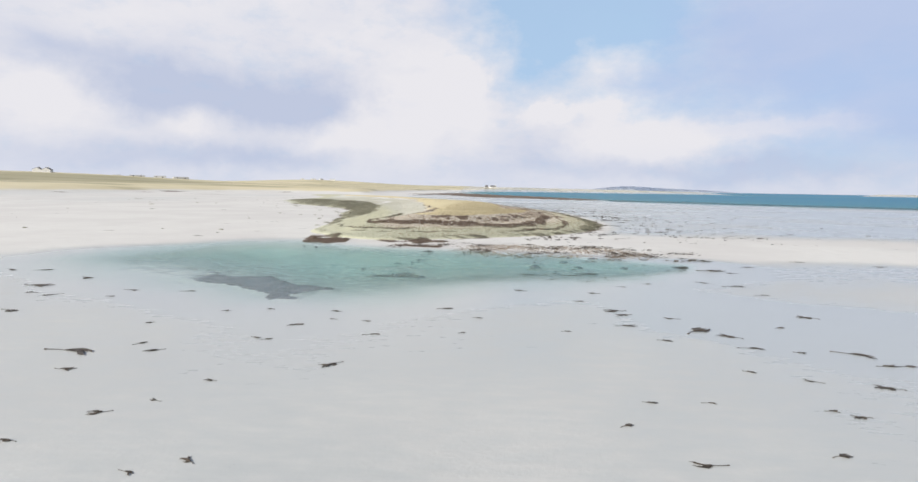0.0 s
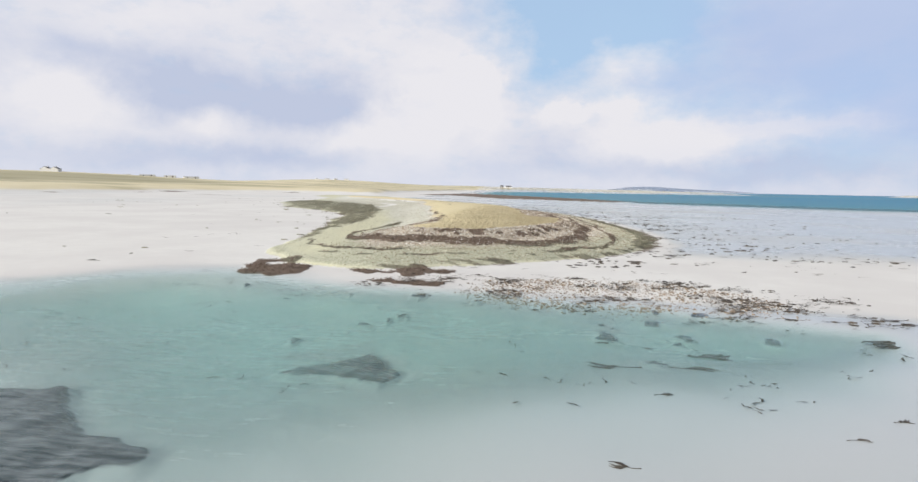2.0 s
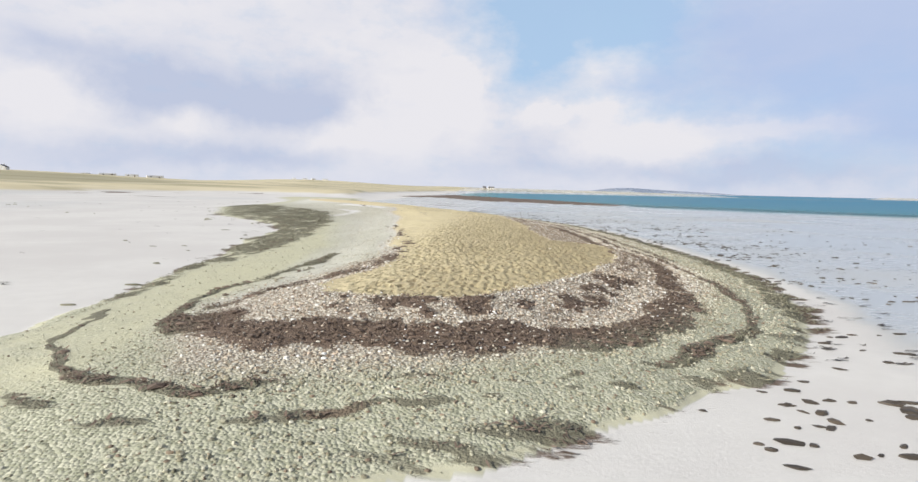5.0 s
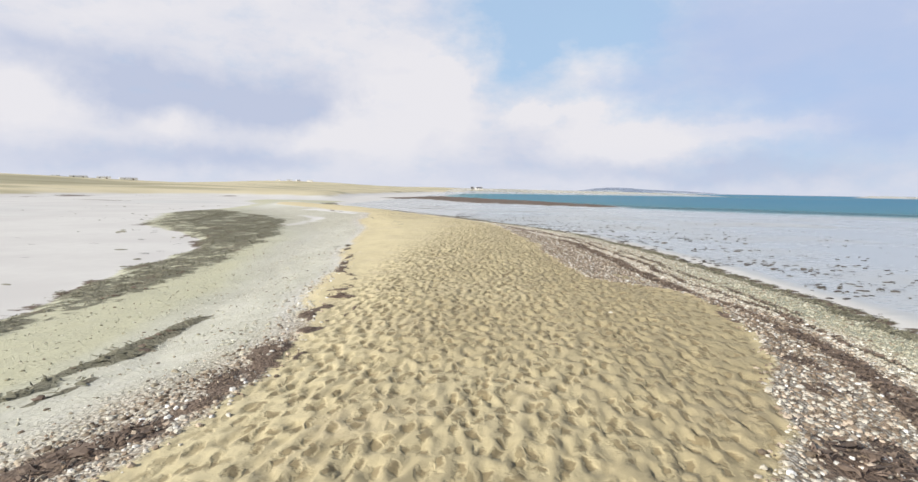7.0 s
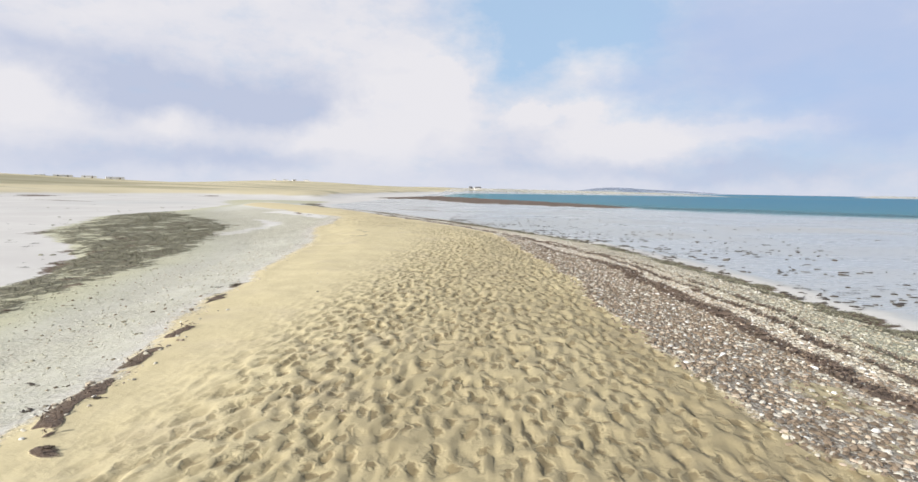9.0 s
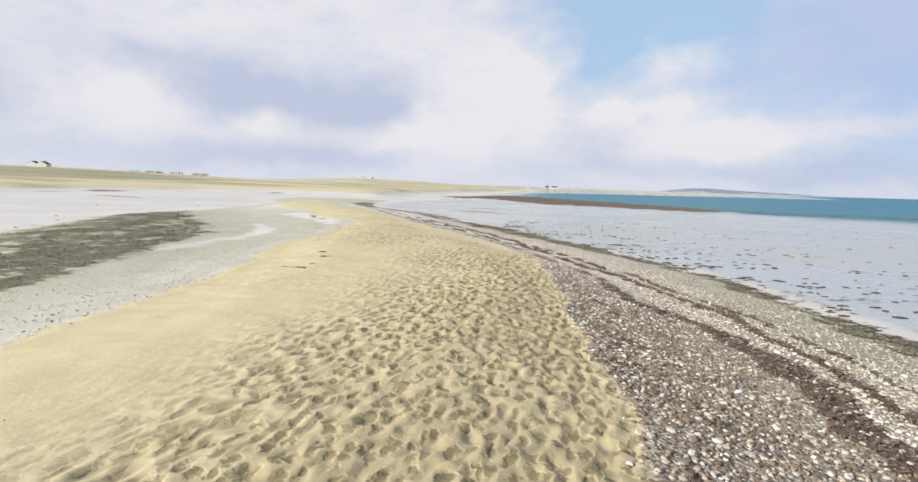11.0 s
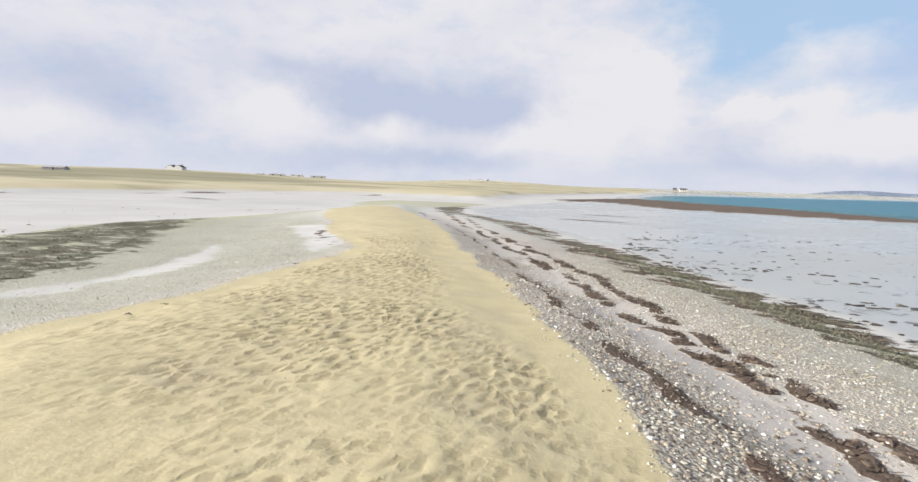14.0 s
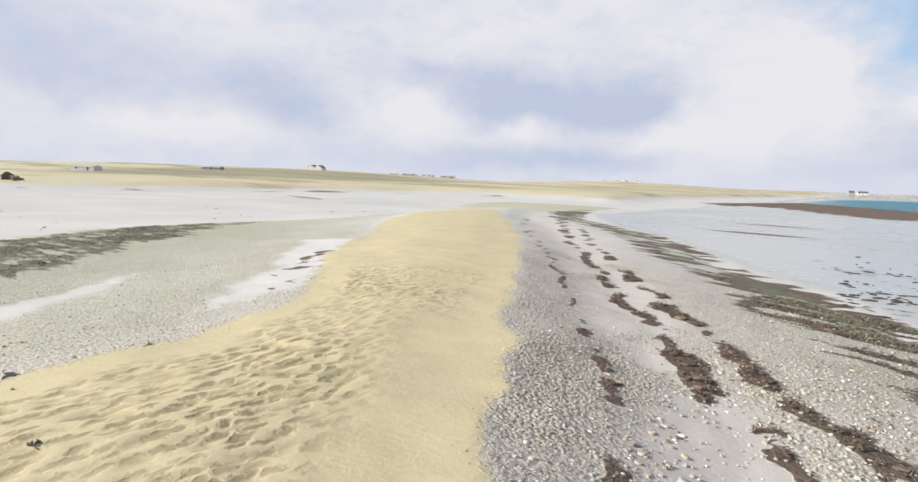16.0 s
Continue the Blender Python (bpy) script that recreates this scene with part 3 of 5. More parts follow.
def ground_look(n):
    at = n.add("ShaderNodeTexCoord").outputs["Object"]
    a = n.add("ShaderNodeAttribute", attribute_name="zone_a")
    b = n.add("ShaderNodeAttribute", attribute_name="zone_b")
    sa, sb = n.add("ShaderNodeSeparateColor", {0: a.outputs["Color"]}), n.add("ShaderNodeSeparateColor", {0: b.outputs["Color"]})
    dune, shingle, algae, weed = *sa.outputs[:3], a.outputs["Alpha"]
    wet, grass, bed, dug = *sb.outputs[:3], b.outputs["Alpha"]
    c = n.add("ShaderNodeSeparateColor", {0: n.add("ShaderNodeAttribute", attribute_name="zone_c").outputs["Color"]})
    tread, litter, up_bank = c.outputs[0], c.outputs[1], c.outputs[2]
    wide, mid, fine, grain = n.noise(0.07, at, 5.0), n.noise(0.9, at, 5.0), n.noise(7.0, at, 5.0, 0.65), n.noise(60.0, at, 2.0)
    streak = n.noise(1.6, n.vec("MULTIPLY", at, (0.5, 1.4, 1.0)), 6.0, 0.65)

    def edge(weight, noise, amount, low, high):
        return n.step(n.math("MULTIPLY_ADD", n.math("SUBTRACT", noise, 0.5), amount, weight), low, high)

    # white shell sand, damp and rippled in places
    sand = n.mix(n.spread(mid, -0.2, 1.2), (0.685, 0.67, 0.645), (0.765, 0.75, 0.725))
    sand = n.mix(n.step(wide, 0.38, 0.62), sand, (0.67, 0.65, 0.63))
    sand = n.mix(n.math("MULTIPLY", n.step(fine, 0.62, 0.8), 0.35), sand, (0.5, 0.48, 0.45))
    sand = n.mix(n.math("MULTIPLY", edge(algae, streak, 0.6, 0.1, 0.8), 0.8), sand, n.mix(edge(algae, fine, 0.4, 0.6, 1.2), n.mix(fine, (0.42, 0.425, 0.33), (0.64, 0.635, 0.53)), n.mix(fine, (0.44, 0.43, 0.25), (0.62, 0.60, 0.39))))
    # warm dry shell grit high on the bank
    sand = n.mix(n.step(up_bank, 0.35, 0.6), sand, n.mix(fine, (0.60, 0.545, 0.49), (0.80, 0.75, 0.70)))
    damp = edge(wet, streak, 0.5, 0.25, 0.9)
    sand = n.mix(damp, sand, (0.505, 0.527, 0.527))
    # yellow dune sand
    yellow = n.mix(n.spread(mid, -0.3, 1.3), (0.645, 0.555, 0.335), (0.75, 0.655, 0.42))
    yellow = n.mix(n.math("MULTIPLY", n.step(n.noise(0.35, at, 4.0), 0.5, 0.75), 0.5), yellow, (0.60, 0.51, 0.36))
    yellow = n.mix(n.math("MULTIPLY", n.step(fine, 0.55, 0.8), 0.4), yellow, (0.42, 0.34, 0.22))
    # small prints, drawn out along the spit, coloured darker towards their bottoms
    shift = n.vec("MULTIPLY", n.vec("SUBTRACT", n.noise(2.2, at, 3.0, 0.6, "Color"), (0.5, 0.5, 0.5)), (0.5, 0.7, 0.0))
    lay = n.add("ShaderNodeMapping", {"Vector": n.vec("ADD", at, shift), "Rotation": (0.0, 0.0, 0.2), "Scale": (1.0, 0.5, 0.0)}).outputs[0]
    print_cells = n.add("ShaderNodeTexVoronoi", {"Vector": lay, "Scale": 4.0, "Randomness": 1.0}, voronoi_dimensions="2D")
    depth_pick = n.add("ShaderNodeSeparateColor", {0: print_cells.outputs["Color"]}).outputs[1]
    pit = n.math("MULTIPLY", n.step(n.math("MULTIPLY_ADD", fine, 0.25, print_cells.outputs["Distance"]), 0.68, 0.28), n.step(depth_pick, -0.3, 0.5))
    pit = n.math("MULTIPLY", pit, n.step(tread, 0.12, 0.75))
    dark_sand = n.mix(fine, (0.20, 0.155, 0.08), (0.36, 0.285, 0.16))
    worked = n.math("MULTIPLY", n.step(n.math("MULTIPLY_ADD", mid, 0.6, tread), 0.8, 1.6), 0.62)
    yellow = n.mix(n.math("MAXIMUM", n.math("MULTIPLY", pit, 0.95), n.math("MAXIMUM", worked, n.math("MULTIPLY", dug, 0.5))), yellow, dark_sand)
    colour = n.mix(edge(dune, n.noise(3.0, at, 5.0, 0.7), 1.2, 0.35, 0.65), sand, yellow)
    # shingle between the loose stones
    cells = n.add("ShaderNodeTexVoronoi", {"Vector": at, "Scale": 11.0, "Randomness": 1.0})
    shade = n.add("ShaderNodeSeparateColor", {0: cells.outputs["Color"]}).outputs[0]
    grains = n.add("ShaderNodeTexVoronoi", {"Vector": at, "Scale": 27.0, "Randomness": 1.0})
    tint = n.add("ShaderNodeSeparateColor", {0: grains.outputs["Color"]}).outputs[1]
    pebble = n.mix(shade, (0.36, 0.315, 0.25), (0.76, 0.715, 0.625))
    pebble = n.mix(n.step(tint, 0.55, 0.8), pebble, (0.70, 0.655, 0.57))
    pebble = n.mix(n.math("MULTIPLY", n.step(tint, 0.3, 0.12), 0.8), pebble, (0.24, 0.19, 0.14))
    # the gravel pales further up the spit
    along = n.step(n.add("ShaderNodeSeparateXYZ", {0: at}).outputs[1], 130.0, 150.0)
    pebble = n.mix(n.step(cells.outputs["Distance"], 0.35, 0.75), pebble, n.mix(along, (0.27, 0.225, 0.17), (0.54, 0.49, 0.42)))
    scrap = n.math("MULTIPLY", n.step(n.noise(9.0, at, 3.0, 0.7), 0.52, 0.66), litter)
    pebble = n.mix(n.math("MULTIPLY", scrap, n.spread(n.noise(0.6, at, 3.0), 0.0, 1.7)), pebble, n.mix(fine, (0.12, 0.075, 0.05), (0.30, 0.185, 0.125)))
    green = n.mix(shade, (0.33, 0.335, 0.235), (0.57, 0.565, 0.44))
    pebble = n.mix(edge(algae, mid, 0.5, 0.15, 0.95), pebble, green)
    stony = edge(shingle, fine, 0.7, 0.3, 0.75)
    colour = n.mix(stony, colour, pebble)
    # cast weed
    brown = n.mix(fine, (0.08, 0.06, 0.046), (0.25, 0.18, 0.135))
    olive = n.mix(fine, (0.09, 0.088, 0.06), (0.32, 0.305, 0.22))
    kelp = n.mix(edge(algae, mid, 0.6, 0.1, 0.8), brown, olive)
    kelp = n.mix(n.math("MULTIPLY", n.step(n.noise(0.5, at, 3.0), 0.55, 0.7), 0.6), kelp, n.mix(fine, (0.10, 0.06, 0.04), (0.24, 0.155, 0.11)))
    cover = edge(weed, streak, 1.1, 0.42, 0.62)
    colour = n.mix(cover, colour, kelp)
    colour = n.mix(edge(bed, streak, 0.6, 0.35, 0.65), colour, n.mix(n.step(n.noise(1.0, n.vec("MULTIPLY", at, (0.9, 6.0, 1.0)), 4.0, 0.6), 0.35, 0.68), (0.035, 0.038, 0.045), (0.2, 0.195, 0.21)))
    # pale winter grass
    turf = n.mix(n.step(n.noise(0.02, at, 5.0), 0.35, 0.65), (0.62, 0.55, 0.36), (0.71, 0.635, 0.45))
    turf = n.mix(n.math("MULTIPLY", n.step(n.noise(0.008, n.vec("MULTIPLY", at, (1.0, 2.5, 1.0)), 5.0), 0.48, 0.6), 0.7), turf, (0.34, 0.31, 0.19))
    rise = n.add("ShaderNodeSeparateXYZ", {0: at}).outputs[2]
    heath = n.math("MULTIPLY", edge(rise, n.noise(0.012, at, 5.0), 4.0, 3.8, 5.4), n.step(n.vec("LENGTH", n.vec("MULTIPLY", n.vec("SUBTRACT", at, (-335, 400, 0)), (0.0075, 0.0075, 0.0))), 1.15, 0.75))
    turf = n.mix(n.math("MULTIPLY", heath, 0.65), turf, (0.25, 0.235, 0.145))
    # distance haze on the far ridge, painted as slate blue into the turf colour
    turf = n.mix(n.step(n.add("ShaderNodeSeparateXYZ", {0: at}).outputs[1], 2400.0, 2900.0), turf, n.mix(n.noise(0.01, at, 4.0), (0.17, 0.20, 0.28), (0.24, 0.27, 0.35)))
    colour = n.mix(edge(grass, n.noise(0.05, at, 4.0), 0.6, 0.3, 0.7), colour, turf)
    rough_value = n.math("SUBTRACT", 0.9, n.math("MULTIPLY", n.math("MULTIPLY", damp, n.math("SUBTRACT", 1.0, n.math("MAXIMUM", cover, stony))), 0.66))
    lumps = n.math("SUBTRACT", n.math("MULTIPLY", n.math("SUBTRACT", 1.0, cells.outputs["Distance"]), stony), n.math("MULTIPLY", n.math("MULTIPLY", pit, dune), 0.55))
    relief = n.sum(n.math("MULTIPLY", lumps, 1.1), n.math("MULTIPLY", fine, n.math("MULTIPLY_ADD", cover, 1.6, 0.35)), n.math("MULTIPLY", grain, 0.08))
    relief = n.math("MULTIPLY", relief, n.math("SUBTRACT", 1.0, n.math("MULTIPLY", damp, 0.75)))
    return finish(n, colour, rough_value, relief, 0.7, 0.05, 0.45)


def water_look(shallow, deep, clear, ripple, gloss):
    def build(n):
        at = n.add("ShaderNodeTexCoord").outputs["Object"]
        depth = n.add("ShaderNodeAttribute", attribute_name="depth").outputs["Fac"]
        body = n.math("SUBTRACT", 1.0, n.math("POWER", 0.36788, n.math("MULTIPLY", depth, clear)), clamp=True)
        tint = n.mix(body, shallow, deep)
        waves = n.noise(ripple, n.vec("MULTIPLY", at, (0.45, 1.5, 1.0)), 4.0, 0.6)
        swell = n.noise(ripple * 0.22, n.vec("MULTIPLY", at, (0.6, 1.3, 1.0)), 3.0)
        relief = n.math("MULTIPLY_ADD", swell, 2.0, waves)
        normal = n.add("ShaderNodeBump", {"Height": relief, "Strength": 1.0, "Distance": 0.14}).outputs[0]
        through_water = n.add("ShaderNodeBsdfTransparent", {"Color": n.mix(n.math("SUBTRACT", 1.0, n.math("POWER", 0.36788, n.math("MULTIPLY", depth, 1.7)), clamp=True), (1.0, 1.0, 1.0), shallow)}).outputs[0]
        scatter = n.add("ShaderNodeBsdfDiffuse", {"Color": tint}).outputs[0]
        inner = n.add("ShaderNodeMixShader", {0: body, 1: through_water, 2: scatter}).outputs[0]
        sheen = n.add("ShaderNodeBsdfGlossy", {"Roughness": 0.12, "Normal": normal}).outputs[0]
        fresnel = n.math("MULTIPLY", n.math("MULTIPLY", n.add("ShaderNodeFresnel", {"IOR": 1.33, "Normal": normal}).outputs[0], gloss), n.step(depth, 0.0, 0.3))
        return n.add("ShaderNodeMixShader", {0: fresnel, 1: inner, 2: sheen}).outputs[0]
    return build


def stone_look(n):
    at = n.add("ShaderNodeTexCoord").outputs["Object"]
    pick = n.add("ShaderNodeNewGeometry").outputs["Random Per Island"]
    single = n.add("ShaderNodeObjectInfo").outputs["Random"]
    pick = n.math("FRACT", n.math("ADD", pick, single))
    tone = n.add("ShaderNodeValToRGB", {0: pick})
    ramp = tone.color_ramp
    for place, colour in ((0.0, (0.26, 0.23, 0.19, 1)), (0.18, (0.46, 0.43, 0.375, 1)), (0.5, (0.53, 0.495, 0.425, 1)), (0.85, (0.64, 0.605, 0.535, 1)), (1.0, (0.62, 0.50, 0.39, 1))):
        (ramp.elements[0] if place == 0 else ramp.elements[1] if place == 1 else ramp.elements.new(place)).color = colour
    green = n.add("ShaderNodeAttribute", attribute_name="algae").outputs["Fac"]
    film = n.mix(pick, (0.18, 0.18, 0.11), (0.54, 0.52, 0.385))
    colour = n.mix(n.math("MULTIPLY", green, 0.8), tone.outputs[0], film)
    speck = n.noise(45.0, at, 3.0, 0.7)
    colour = n.mix(n.math("MULTIPLY", n.step(speck, 0.5, 0.75), 0.35), colour, (0.25, 0.23, 0.2))
    return finish(n, colour, 0.82, speck, 0.3, 0.01, 0.3)


def weed_look(dark, light, sheen):
    def build(n):
        at = n.add("ShaderNodeTexCoord").outputs["Object"]
        pick = n.add("ShaderNodeNewGeometry").outputs["Random Per Island"]
        single = n.add("ShaderNodeObjectInfo").outputs["Random"]
        tone = n.math("FRACT", n.math("ADD", pick, single))
        grain = n.noise(30.0, at, 4.0, 0.65)
        colour = n.mix(n.math("MULTIPLY_ADD", grain, 0.5, n.math("MULTIPLY", tone, 0.6)), dark, light)
        return finish(n, colour, sheen, grain, 0.4, 0.01, 0.35)
    return build


def paint_look(colour, wear, scale, roughness):
    def build(n):
        at = n.add("ShaderNodeTexCoord").outputs["Object"]
        stain = n.noise(scale, n.vec("MULTIPLY", at, (1.0, 1.0, 0.35)), 5.0, 0.65)
        grain = n.noise(scale * 14, at, 3.0)
        return finish(n, n.mix(n.step(stain, 0.45, 0.8), colour, wear), roughness, grain, 0.3, 0.02, 0.3)
    return build


def glass_look(n):
    at = n.add("ShaderNodeTexCoord").outputs["Object"]
    return finish(n, n.mix(n.noise(2.0, at), (0.02, 0.025, 0.03), (0.05, 0.055, 0.06)), 0.08, specular=0.5)


GROUND = material("beach_ground", ground_look)
POOL_WATER = material("pool_water", water_look((0.60, 0.92, 0.865), (0.46, 0.78, 0.73), 0.3, 3.4, 0.5))
SEA_WATER = material("sea_water", water_look((0.22, 0.60, 0.67), (0.03, 0.205, 0.345), 0.75, 0.6, 0.3))
STONE = material("beach_stone", stone_look)
DARK_STONE = material("weedy_stone", weed_look((0.065, 0.05, 0.035), (0.36, 0.28, 0.205), 0.8))
WRACK = material("brown_wrack", weed_look((0.07, 0.054, 0.042), (0.27, 0.20, 0.155), 0.75))
OLIVE = material("olive_weed", weed_look((0.07, 0.07, 0.045), (0.36, 0.34, 0.24), 0.7))
KELP = material("dark_kelp", weed_look((0.03, 0.026, 0.022), (0.13, 0.105, 0.08), 0.5))
WHITEWASH = material("whitewash", paint_look((0.80, 0.80, 0.79), (0.62, 0.61, 0.58), 0.7, 0.85))
SLATE = material("slate", paint_look((0.13, 0.13, 0.14), (0.20, 0.19, 0.19), 0.9, 0.7))
HARLING = material("grey_harling", paint_look((0.45, 0.45, 0.46), (0.36, 0.35, 0.33), 0.5, 0.9))
SHEET_ROOF = material("sheet_roof", paint_look((0.55, 0.56, 0.57), (0.48, 0.46, 0.44), 0.5, 0.5))
DARK_TIMBER = material("dark_timber", paint_look((0.13, 0.09, 0.06), (0.22, 0.18, 0.14), 1.0, 0.8))
RUBBLE = material("rubble", paint_look((0.16, 0.13, 0.10), (0.28, 0.25, 0.20), 1.2, 0.9))
GLASS = material("window_glass", glass_look)


# ---- building blocks ----
def raw_mesh(name, verts, faces, mat, smooth=True):
    """A mesh from arrays: places (n, 3) and faces (m, 3 or 4)."""
    mesh = bpy.data.meshes.new(name)
    count, side = faces.shape
    mesh.vertices.add(len(verts))
    mesh.vertices.foreach_set("co", np.ascontiguousarray(verts, np.float32).ravel())
    mesh.loops.add(count * side)
    mesh.loops.foreach_set("vertex_index", np.ascontiguousarray(faces, np.int32).ravel())
    mesh.polygons.add(count)
    mesh.polygons.foreach_set("loop_start", np.arange(0, count * side, side, dtype=np.int32))
    mesh.update(calc_edges=True)
    mesh.polygons.foreach_set("use_smooth", np.full(count, smooth, bool))
    mesh.materials.append(mat)
    mesh.validate()
    return mesh


def grid_faces(nx, ny, keep=None):
    i, j = np.meshgrid(np.arange(nx - 1), np.arange(ny - 1), indexing="ij")
    a = (i * ny + j).ravel()
    faces = np.stack([a, a + ny, a + ny + 1, a + 1], 1)
    return faces if keep is None else faces[keep[faces].any(1)]


def used_only(verts, faces):
    ids, back = np.unique(faces, return_inverse=True)
    return verts[ids], back.reshape(faces.shape), ids


def steps(stops):
    """Grid lines through stretches (start, end, spacing) that join, then outwards in growing steps to 4600 m."""
    lines = [stops[0][0]]
    for a, b, d in stops:
        lines += list(np.linspace(a, b, max(2, round((b - a) / d) + 1))[1:])
    for side in (-1, 1):
        at, d = (lines[0], stops[0][2]) if side < 0 else (lines[-1], stops[-1][2])
        far = []
        while abs(at) < 4600:
            d *= 1.085
            at += side * d
            far.append(at)
        lines = far[::-1] + lines if side < 0 else lines + far
    return np.array(lines)


def part(name, bm, mat, parent, label=""):
    mesh = bpy.data.meshes.new(name)
    bmesh.ops.recalc_face_normals(bm, faces=bm.faces)
    bm.to_mesh(mesh)
    bm.free()
    mesh.materials.append(mat)
    ob = new(name, mesh)
    ob.parent = parent
    return tagged(ob, label)


def box(bm, x0, y0, z0, x1, y1, z1):
    made = bmesh.ops.create_cube(bm, size=1)["verts"]
    bmesh.ops.transform(bm, matrix=Matrix.LocRotScale(((x0 + x1) / 2, (y0 + y1) / 2, (z0 + z1) / 2), None, (x1 - x0, y1 - y0, z1 - z0)), verts=made)


# ---- ground ----
xs = steps([(-34, -24, 0.4), (-24, -18, 0.2), (-18, -8, 0.13), (-8, 4.5, 0.075), (4.5, 13, 0.13), (13, 20, 0.3)])
ys = steps([(8, 52, 0.4), (52, 62, 0.25), (62, 68, 0.14), (68, 134, 0.085), (134, 168, 0.12), (168, 186, 0.25), (186, 245, 0.6)])
gx, gy = (a.ravel() for a in np.meshgrid(xs, ys, indexing="ij"))
plan = survey(gx, gy)
gz = plan["z"].copy()
trod = plan["tread"] > 0.02
wx, wy, trodden = gx[trod], gy[trod], plan["tread"][trod]
wx, wy = wx + 0.35 * (fbm(wx, wy, 0.6, 3, 1) - 0.5), wy + 0.35 * (fbm(wx, wy, 0.6, 3, 2) - 0.5)
lean = -0.25 - 0.75 * ss(wy, 108, 118) * ss(-wx, -1.5, 2.5) * (1 - ss(wy, 138, 146))
large, large_rim = tracks(wx, wy, 0.4, 3, 0.88, lean)
small, small_rim = tracks(wx + 7.3, wy + 2.1, 0.3, 4, 0.8, lean)
dug = np.maximum(large * ss(trodden, 0.1, 0.7), small * ss(trodden, 0.45, 0.95))
gz[trod] += (0.02 * (large_rim + 0.7 * small_rim) - 0.07 * dug + 0.05 * (fbm(wx, wy, 0.45, 2, 3) - 0.5)) * ss(trodden, 0.0, 0.6)
# mask that darkens the sand colour by how deep each print is
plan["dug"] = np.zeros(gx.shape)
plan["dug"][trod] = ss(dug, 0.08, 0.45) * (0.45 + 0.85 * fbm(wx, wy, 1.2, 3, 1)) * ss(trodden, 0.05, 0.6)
gz = np.where(plan["bed"] > 0, np.minimum(gz + plan["bed"] * (0.1 + 0.22 * fbm(gx, gy, 0.8, 2, 1)), np.maximum(gz, -0.1 + 0.1 * fbm(gx, gy, 0.5, 2, 0))), gz)
gz += np.where(plan["weed"] > 0.5, 0.07 * np.clip(plan["weed"] - 0.5, 0, 0.7) * fbm(gx, gy, 0.6, 2, 2), 0)

def here_at(x, y):
    """The plan at places near the spit, read from the ground's own grid."""
    i, j = np.clip(np.searchsorted(xs, x) - 1, 0, len(xs) - 2), np.clip(np.searchsorted(ys, y) - 1, 0, len(ys) - 2)
    u, v = (x - xs[i]) / (xs[i + 1] - xs[i]), (y - ys[j]) / (ys[j + 1] - ys[j])
    a = i * len(ys) + j
    found = {}
    for key, value in plan.items():
        value = gz if key == "z" else value
        found[key] = (value[a] * (1 - u) + value[a + len(ys)] * u) * (1 - v) + (value[a + 1] * (1 - u) + value[a + len(ys) + 1] * u) * v
    return found


mesh = raw_mesh("ground", np.stack([gx, gy, gz], 1), grid_faces(len(xs), len(ys)), GROUND)
dune = np.maximum(ss(plan["sand"], -0.7 - 0.8 * (1 - plan["east"]), 0.4), 0.8 * plan["blown"]) * (1 - 0.55 * ss(gy, 210, 240))
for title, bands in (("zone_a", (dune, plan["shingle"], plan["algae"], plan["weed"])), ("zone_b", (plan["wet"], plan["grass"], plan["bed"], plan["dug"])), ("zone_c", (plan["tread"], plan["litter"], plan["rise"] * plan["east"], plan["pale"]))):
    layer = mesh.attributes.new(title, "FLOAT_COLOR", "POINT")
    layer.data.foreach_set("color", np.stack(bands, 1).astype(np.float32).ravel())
ground = tagged(new("ground", mesh), "white shell sand flats, a yellow sand spit and pale grass fields", "ground", kind="structure")


def water_sheet(name, xs, ys, level, mat, label, wanted):
    x, y = (a.ravel() for a in np.meshgrid(xs, ys, indexing="ij"))
    here = survey(x, y)
    depth = level - here["z"] - 0.3 * here["bed"] * ss(level - here["z"], 0.05, 0.5)
    verts, faces, ids = used_only(np.stack([x, y, np.full(x.shape, level)], 1), grid_faces(len(xs), len(ys), (depth > -0.03) & wanted(here)))
    mesh = raw_mesh(name, verts, faces, mat)
    mesh.attributes.new("depth", "FLOAT", "POINT").data.foreach_set("value", np.maximum(depth[ids], 0).astype(np.float32))
    return tagged(new(name, mesh), label, "water", kind="structure")


water_sheet("water_pool", np.arange(-44, 24, 0.4), np.arange(14, 62, 0.4), POOL_LEVEL, POOL_WATER, "shallow clear turquoise tidal pool over white sand", lambda here: here["pool"] > -3.5)
sea_x = steps([(-110, 320, 5.0)])
sea_y = steps([(150, 520, 5.0), (520, 1300, 12.0)])
water_sheet("water_sea", sea_x[sea_x > -120], sea_y[sea_y > 64], SEA_LEVEL, SEA_WATER, "calm teal sea channel darkening to blue offshore", lambda here: here["sea"] > -60)


